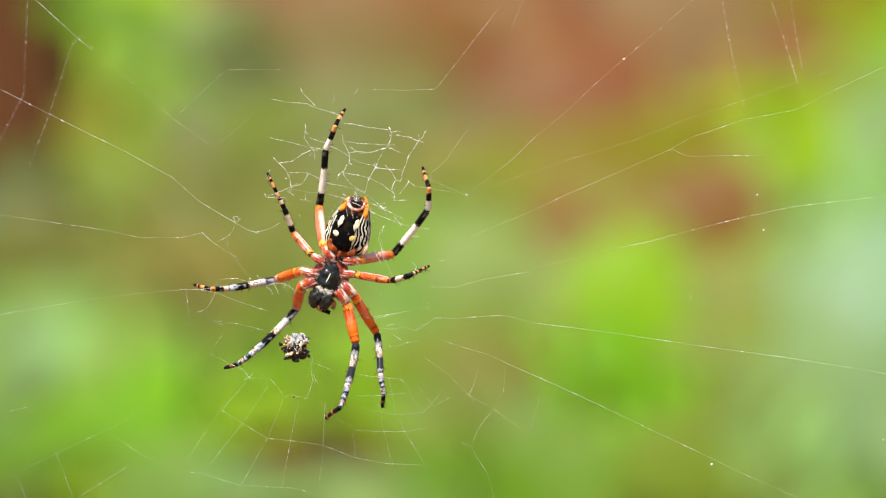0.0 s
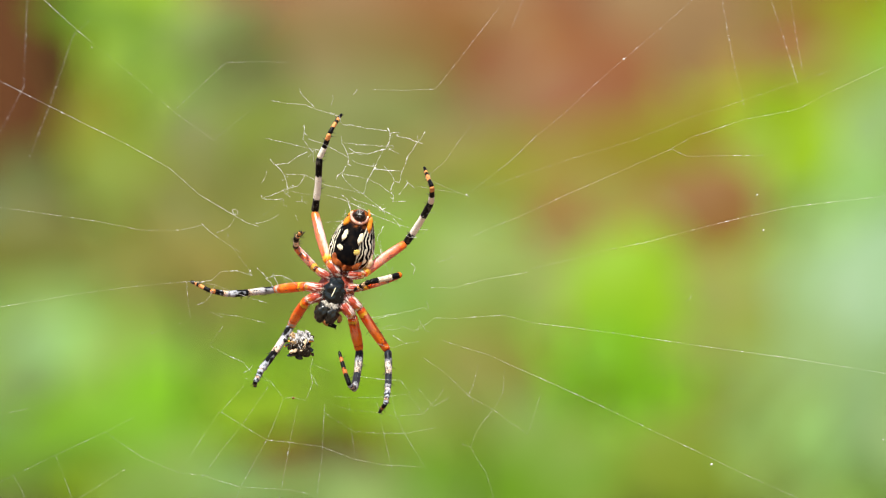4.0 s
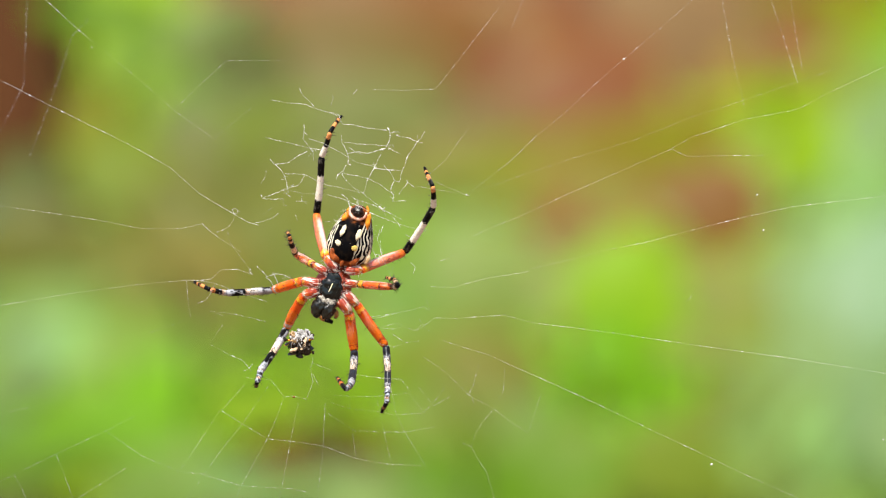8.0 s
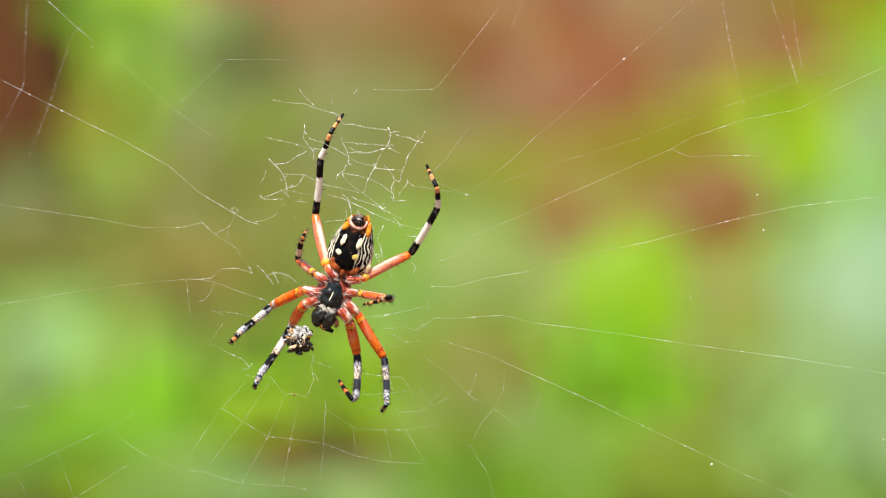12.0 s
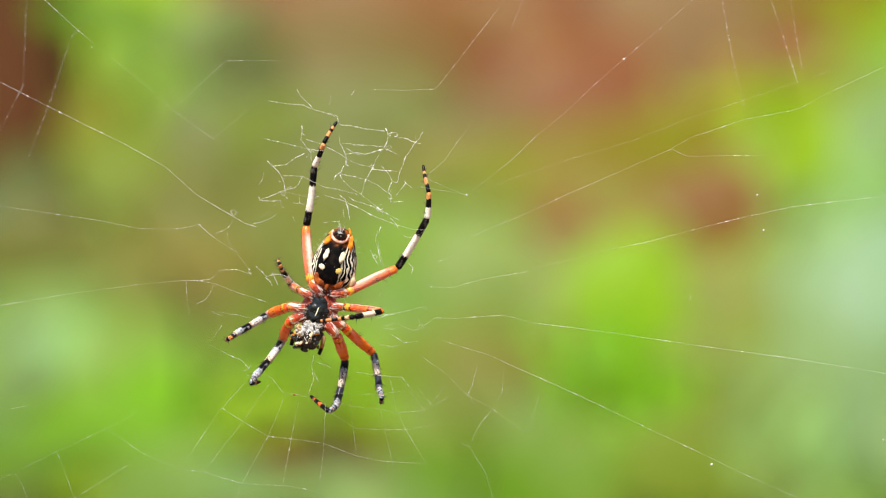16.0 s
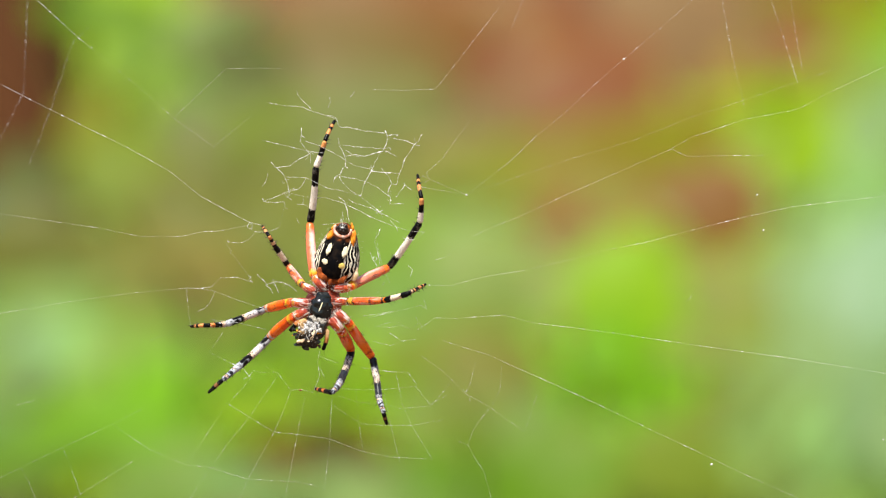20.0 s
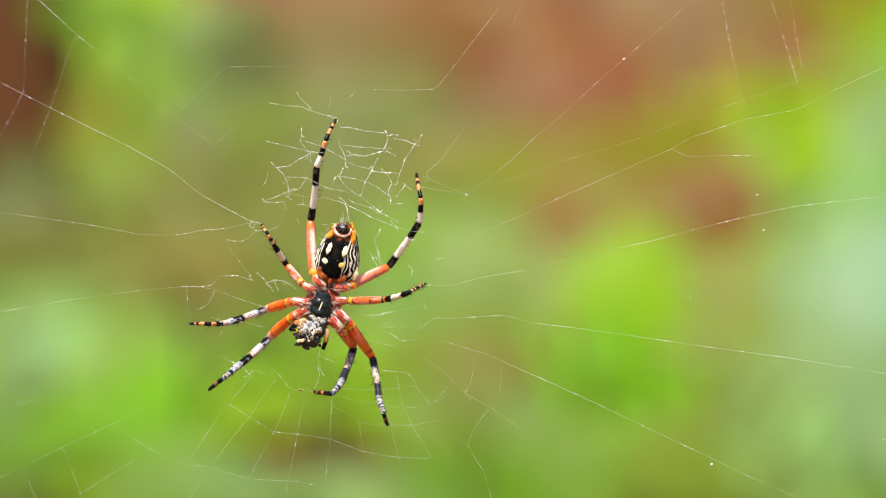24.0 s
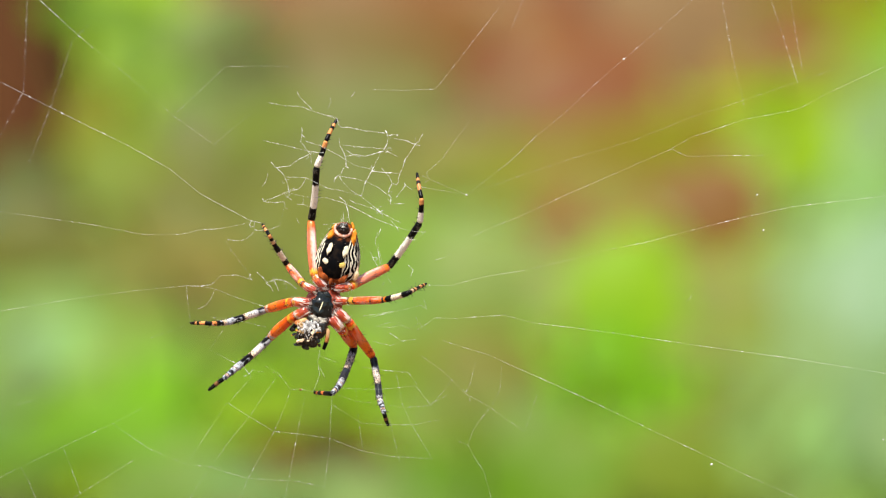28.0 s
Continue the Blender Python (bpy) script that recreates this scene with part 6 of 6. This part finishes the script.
def segment(kind, length, radii, material, bristles, seed, parent):
    """One leg segment along z, rounded at both ends, with bristles."""
    bm = bmesh.new()
    uv = bm.loops.layers.uv.new()
    n = 22
    r0, rm, r1 = radii
    path, rr, us = [], [], []
    for i in range(n + 1):
        s = i / n
        r = r0 + (rm - r0) * math.sin(math.pi * min(1, s * 1.1) * 0.5) if s < 0.5 else rm + (r1 - rm) * ((s - 0.5) * 2) ** 1.6
        end = min(1.0, 0.45 + 0.55 * math.sqrt(min(1, min(s, 1 - s) * length / (0.8 * r1))))
        path.append(Vector((0.02 * length * math.sin(math.pi * s), 0, length * (-0.015 + 1.03 * s))))
        rr.append(r * end * (1 + 0.06 * noise.noise((s * 7, seed, 0))))
        us.append(s)
    lathe(bm, path, rr, 14, uv, us)
    rnd = random.Random(seed)
    for _ in range(bristles):
        s, a = rnd.uniform(0.06, 0.97), rnd.uniform(0, 2 * math.pi)
        r = r0 + (rm - r0) * min(1, s * 2) if s < 0.5 else rm + (r1 - rm) * (s - 0.5) * 2
        out = Vector((math.cos(a), math.sin(a), 0))
        root = Vector((0.02 * length * math.sin(math.pi * s), 0, s * length)) + out * r * 0.9
        big = rnd.random() < 0.25
        spike(bm, root, root + (out + Vector((0, 0, rnd.uniform(0.3, 1.0)))).normalized() * UB * (rnd.uniform(7, 12) if big else rnd.uniform(3, 7)), UB * (0.7 if big else 0.35), 1)
    return part(kind, bm, [M[material], M["bristle"]], parent)


def build_legs():
    for seed, (key, d) in enumerate(LEG.items()):
        d["length"] = joint_lengths(d)
        k = d["thick"] * UB
        bm = bmesh.new()
        uv = bm.loops.layers.uv.new()
        steps = (-0.1, 0.05, 0.25, 0.5, 0.75, 0.95, 1.08)
        lathe(bm, [d["inner"].lerp(d["hip"], s) + Vector((0, -3 * UB * math.sin(math.pi * s), 0)) for s in steps],
              [4 * k, 7 * k, 9.3 * k, 9.6 * k, 8.8 * k, 8.2 * k, 5 * k], 18, uv, [(s + 0.1) / 1.18 for s in steps])
        rnd = random.Random(seed)
        for _ in range(90):
            q = d["inner"].lerp(d["hip"], rnd.random()) + Vector((rnd.uniform(-8, 8), -8, rnd.uniform(-8, 8))) * k
            spike(bm, q, q + Vector((rnd.uniform(-1, 1), -0.6, rnd.uniform(-1, 1))) * 6 * UB, 0.3 * UB, 1)
        part("hip_joint", bm, [M["coxa"], M["pale_bristle"]], spider, "glossy pinkish-red hip joint")
        f, ti, me, ta = d["mats"]
        thigh = segment("leg", d["length"][0], (8.3 * k, 8.9 * k, 6.8 * k), f, 34, seed * 10, spider)
        tagged(thigh, d["words"])
        d["parts"] = [thigh,
                      segment("tibia", d["length"][1], (6.8 * k, 6.0 * k, 6.2 * k), ti, 60, seed * 10 + 1, thigh),
                      segment("metatarsus", d["length"][2], (5.6 * k, 4.6 * k, 4.0 * k), me, 34, seed * 10 + 2, thigh),
                      segment("tarsus", d["length"][3], (3.9 * k, 3.5 * k, 2.2 * k), ta, 26, seed * 10 + 3, thigh)]


build_legs()

# ---- prey ----
def shard(bm, size, seed, slot=0):
    """A crumpled chip: the hull of a few points strewn in an ellipsoid."""
    rnd = random.Random(seed)
    pts = []
    for _ in range(11):
        v = Vector((rnd.gauss(0, 1), rnd.gauss(0, 1), rnd.gauss(0, 1))).normalized() * rnd.uniform(0.7, 1.0)
        pts.append(bm.verts.new((v.x * size[0], v.y * size[1], v.z * size[2])))
    bmesh.ops.convex_hull(bm, input=pts)
    loose = [v for v in bm.verts if not v.link_faces]
    bmesh.ops.delete(bm, geom=loose, context="VERTS")


def build_prey():
    prey = tagged(new("wrapped_prey"), "small dark insect husk bundled in greyish white silk", "prey")
    # the body of the husk: a few dark lumps of uneven outline
    for k, (c, r) in enumerate((((0, 2, -3), (17, 12, 17)), ((9, 0, -11), (13, 11, 11)), ((-4, 0, -14), (10, 9, 8)), ((-10, 0, -2), (9, 9, 11)), ((3, 2, 9), (15, 10, 10)))):
        bm = bmesh.new()
        egg(bm, (0, 0, 0), [q * UB for q in r], 20, 26, 0.7, 1500 + 140 * k)
        fuzz(bm, (0, 0, 0), [q * UB for q in r], 22, k, 7 * UB, 0.45)
        part("husk", bm, [M["husk"], M["bristle"]], prey).location = Vector(c) * UB
    rnd = random.Random(31)

    def chips(name, count, material, mid, spread, size, label=""):
        for k in range(count):
            a, w = rnd.uniform(0, 6.28), math.sqrt(rnd.random())
            x, z = mid[0] + math.cos(a) * w * spread[0], mid[1] + math.sin(a) * w * spread[1]
            q = rnd.uniform(*size)
            bm = bmesh.new()
            shard(bm, (q * UB * rnd.uniform(0.8, 1.5), q * UB * 0.55, q * UB * rnd.uniform(0.6, 1.1)), rnd.random())
            y = -15 * math.sqrt(max(0.05, 1 - (x / 24) ** 2 - (z / 24) ** 2)) - rnd.uniform(0, 3)
            part(name, bm, M[material], prey, label, smooth=False).matrix_basis = Matrix.Translation(Vector((x, y, z)) * UB) @ pose(0, 0, 0, rnd.uniform(-25, 25), rnd.uniform(0, 360), rnd.uniform(-25, 25))

    chips("silk_lump", 30, "pale_silk", (4, 12), (15, 9), (3.0, 6.5), "crumpled greyish white silk")
    chips("silk_lump", 22, "pale_silk", (-2, 9), (18, 10), (1.4, 3.0), "crumpled greyish white silk")
    chips("husk_chip", 12, "tan_husk", (-12, 8), (7, 9), (2.0, 4.5), "tan chip of husk")
    chips("husk_chip", 26, "husk", (2, -10), (17, 11), (2.0, 5.0))
    chips("husk_chip", 9, "husk", (3, -13), (13, 6), (5.0, 8.5))
    chips("husk_chip", 8, "pale_silk", (-4, -2), (9, 8), (1.2, 2.4))
    # tan lump at one side, sharp black bits below it
    for k, (c, r) in enumerate((((-13, -6, 11), (8, 7, 7)), ((-9, -9, 3), (6, 6, 7)))):
        bm = bmesh.new()
        egg(bm, (0, 0, 0), [q * UB for q in r], 20, 26, 0.8, 1700 + 200 * k)
        fuzz(bm, (0, 0, 0), [q * UB for q in r], 40, 60 + k, 4 * UB, 0.3)
        part("tan_lump", bm, [M["tan_husk"], M["pale_bristle"]], prey, "tan fuzzy lump of the husk").location = Vector(c) * UB
    for k, (x, z, w, h, turn) in enumerate(((-27, 3, 5, 5, 20), (-24, -5, 4, 6, 60), (18, -12, 6, 8, 30), (22, -18, 5, 4, 15), (-19, -8, 6, 9, 15), (-12, -22, 13, 8, -8), (-2, -25, 10, 6, 12), (-18, -20, 7, 9, 40), (-10, -6, 6, 7, 70))):
        bm = bmesh.new()
        shard(bm, (w * UB, 6 * UB, h * UB), k + 90)
        part("husk_chip", bm, M["jaw"], prey, "glossy black splinter of husk", smooth=False).matrix_basis = Matrix.Translation(Vector((x, -9, z)) * UB) @ pose(0, 0, 0, 15 * (k % 3 - 1), turn, 10 * (k % 2))
    for k, (x, z, w, h, turn) in enumerate(((8, 2, 3.6, 7.5, 18), (6, -7, 3.2, 6.5, 34), (2, -13, 2.6, 4.5, 60), (-9, -12, 5, 8, 50), (-15, -16, 4, 6, 30))):
        # a cream plate down the middle of the bundle
        bm = bmesh.new()
        shard(bm, (w * UB, 2.2 * UB, h * UB), k + 70)
        part("husk_plate", bm, M["beige"], prey, "cream plate of the husk", smooth=False).matrix_basis = Matrix.Translation(Vector((x, -17, z)) * UB) @ pose(0, 0, 0, 0, turn, 0)
    for k in range(9):
        # silk wound round the bundle
        ax = Vector((rnd.uniform(-1, 1), rnd.uniform(-1, 0.2), rnd.uniform(-1, 1))).normalized()
        e1 = ax.orthogonal().normalized()
        e2 = ax.cross(e1)
        a0, span = rnd.uniform(0, 6.28), rnd.uniform(0.8, 2.0)
        path = [((e1 * math.cos(a0 + span * q / 8) * 21 + e2 * math.sin(a0 + span * q / 8) * 19) * (1 + 0.12 * noise.noise((q, k, 0)))) * UB for q in range(9)]
        bm = bmesh.new()
        lathe(bm, [Vector((v.x, v.y * 0.85 - 2 * UB, v.z)) for v in path], [0.5 * UB] * 9, 5)
        part("silk_loop", bm, M["silk"], prey)
    for a, n in ((196, 17), (178, 16), (12, 10), (318, 13)):
        d = Vector((math.cos(radians(a)), -0.3, math.sin(radians(a))))
        bm = bmesh.new()
        lathe(bm, [d * 14 * UB, d * 19 * UB + Vector((0, 0, 1.5 * UB)), d * (13 + n) * UB], [2.4 * UB, 1.9 * UB, 0.8 * UB], 8)
        part("insect_leg", bm, M["amber"], prey, "broken orange insect leg")
    return prey


prey = build_prey()


# ---- movement ----
SWAY = {
    "left": [(0, 0, 5), (0.6, 0, -2), (1.2, 0, -8), (3, 0, -8), (6, 0, -10), (8, 0, -11), (9.5, 0, -13), (12.5, 0, -13), (15, -2, -11), (17.4, 0, -10), (18, 0, -3), (18.6, -4, 0), (19.4, 0, 3), (20, 0, 3), (24, 0, 0), (28, 0, -1)],
    "main": [(0, 0, 12), (0.6, 0, 4), (1.2, 0, 0), (3, 0, -2), (8, 0, -4), (11, 0, -6), (15, -4, -3), (17.4, -4, 0), (18.2, 2, 4), (19.2, -6, 2), (20, 0, 3), (24, 0, 0), (28, 0, -1)],
    "top": [(0, 7, -6), (0.7, 6, -4), (3, 5, -4), (8, 5, -5), (11, 6, -6), (12.5, 5, -5), (14.5, 3, -4), (15.5, 2, -4), (17, 0, -1), (18, 0, 1), (20, 0, 0), (28, 1, 0)],
    "knot": [(0, 5, -8), (0.7, 2, -6), (3, -1, -5), (11, -2, -6), (15, -6, -2), (17.4, -5, -3), (18.4, -4, -2), (19.2, 1, 0), (20, 1, 0), (28, 1, 0)],
    "low": [(0, -12, 12), (0.7, -13, 14), (3, -13, 15), (8, -12, 13), (11, -11, 9), (15, -11, 9), (17.4, -8, 6), (18.4, -2, 2), (20, 0, 1), (28, 0, 0)],
    "mid": [(0, 6, 3), (3, 5, 4), (11, 6, 2), (15, 4, 3), (17.4, 2, 2), (18.4, 0, 0), (28, 0, 0)],
}
# threads that also turn: pivot, then time, shift and turn
TURN = {
    "main_end": ((300, 300), [(0, 0, 10, 2.5), (0.6, 0, 4, 2.5), (1.2, 0, 0, 2.5), (3, 0, -2, 2.5), (8, 0, -4, 2.5), (11, 0, -6, 2.5), (15, -4, -3, 2.5), (17.4, -4, 0, 2.5), (18.4, 2, 4, 1.5), (18.8, -2, 3, -2), (19.2, -6, 2, 0), (20, 0, 3, 0), (24, 0, 0, 0), (28, 0, -1, 0)]),
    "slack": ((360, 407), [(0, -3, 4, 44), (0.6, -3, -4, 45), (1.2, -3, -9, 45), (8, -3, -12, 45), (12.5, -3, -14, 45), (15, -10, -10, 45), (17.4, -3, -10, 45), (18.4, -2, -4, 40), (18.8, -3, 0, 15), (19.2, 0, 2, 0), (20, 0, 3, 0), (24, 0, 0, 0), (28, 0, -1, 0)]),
    "loose": ((404, 425), [(0, -20, 2, -30), (1.2, -20, -10, -30), (8, -20, -14, -30), (15, -22, -12, -30), (18.4, -18, -8, -28), (18.8, -10, -2, -10), (19.2, 0, 3, 0), (24, 0, 0, 0), (28, 0, -1, 0)]),
    "gather": ((450, 408), [(0, 4, 2, -12), (1.2, 3, -10, -12), (8, 2, -14, -12), (11, 2, -16, -12), (15, -2, -13, -12), (18.4, 0, -10, -12), (18.8, 8, -8, -5), (19.2, 0, 2, 0), (24, 0, 0, 0), (28, 0, -1, 0)]),
    "link": ((502, 357), [(0, 2, -8, 36), (3, -3, -5, 38), (11, -4, -6, 38), (15, -8, -2, 36), (18.4, -5, -2, 34), (18.8, 0, 0, 12), (19.2, 1, 0, 0), (28, 1, 0, 0)]),
    "loop": ((446, 398), [(0, -28, -10, 0), (1.2, -30, -20, 0), (8, -30, -24, 0), (11, -30, -26, 0), (15, -34, -22, 0), (18.4, -28, -18, 0), (18.8, -12, -8, 40), (19.2, -4, 2, 60), (24, 0, 0, 60), (28, 0, -1, 60)]),
}
PREY_AT = [(0, 525, 612, 0), (1, 532, 608, 4), (6, 533, 607, 4), (8.5, 533, 604, 2), (11, 532, 599, 0), (13, 530, 600, 0), (15, 527, 603, 2), (15.5, 533, 602, 4), (16, 543, 594, 6), (17, 547, 591, 8), (18, 548, 590, 8), (19, 541, 596, 10), (20, 547, 591, 10), (24, 547, 590, 8), (28, 546, 590, 8)]


def motions():
    times = [k * 0.1 for k in range(281)]
    walk(spider, [(t, stance(t)) for t in times])
    for d in LEG.values():
        rows, turn, old = [[], [], [], []], [None] * 4, [None] * 4
        for t in times:
            inv = stance(t).inverted()
            pts = [inv @ p for p in joints(d, t)]
            root = None
            for j in range(4):
                way = (pts[j + 1] - pts[j]).normalized()
                if turn[j] is None:
                    turn[j] = way.to_track_quat("Z", "Y")
                else:
                    turn[j] = old[j].rotation_difference(way) @ turn[j]
                old[j] = way
                m = Matrix.Translation(pts[j]) @ turn[j].to_matrix().to_4x4()
                if j == 0:
                    root = m
                    rows[0].append((t, m))
                else:
                    rows[j].append((t, root.inverted() @ m))
        for ob, r in zip(d["parts"], rows):
            walk(ob, r)
    # feelers: turn about the root, out of the tuck when the prey comes to the mouth
    for ob, at, tuck in zip(FEELERS, (body(550, 574, -5), body(569, 576, -2)), ((0, -115, 0), (70, 0, 0))):
        walk(ob, [(t, Matrix.Translation(at + Vector((0, 9 * UB * f, 0))) @ pose(0, 0, 0, *(q * f for q in tuck))) for t, f in ((0, 1), (14.5, 1), (15.5, 0.7), (16.5, 0), (28, 0))])
    walk(prey, [(t, Matrix.Translation(chart(smooth_at(PREY_AT, t)[0], smooth_at(PREY_AT, t)[1], 0.0012)) @ pose(0, 0, 0, 0, smooth_at(PREY_AT, t)[2], 0)) for t in times])
    for ob, sway in THREADS:
        if sway in TURN:
            (px, py), rows = TURN[sway]
            pivot = Vector(((px - 784) * U, 0, (441 - py) * U))
            walk(ob, [(t, Matrix.Translation(pivot + Vector((dx * U, 0, -dy * U))) @ pose(0, 0, 0, 0, turn, 0) @ Matrix.Translation(-pivot)) for t, dx, dy, turn in rows])
        elif sway != "still":
            walk(ob, [(t, pose(dx * U, 0, -dy * U)) for t, dx, dy in SWAY[sway]])


motions()
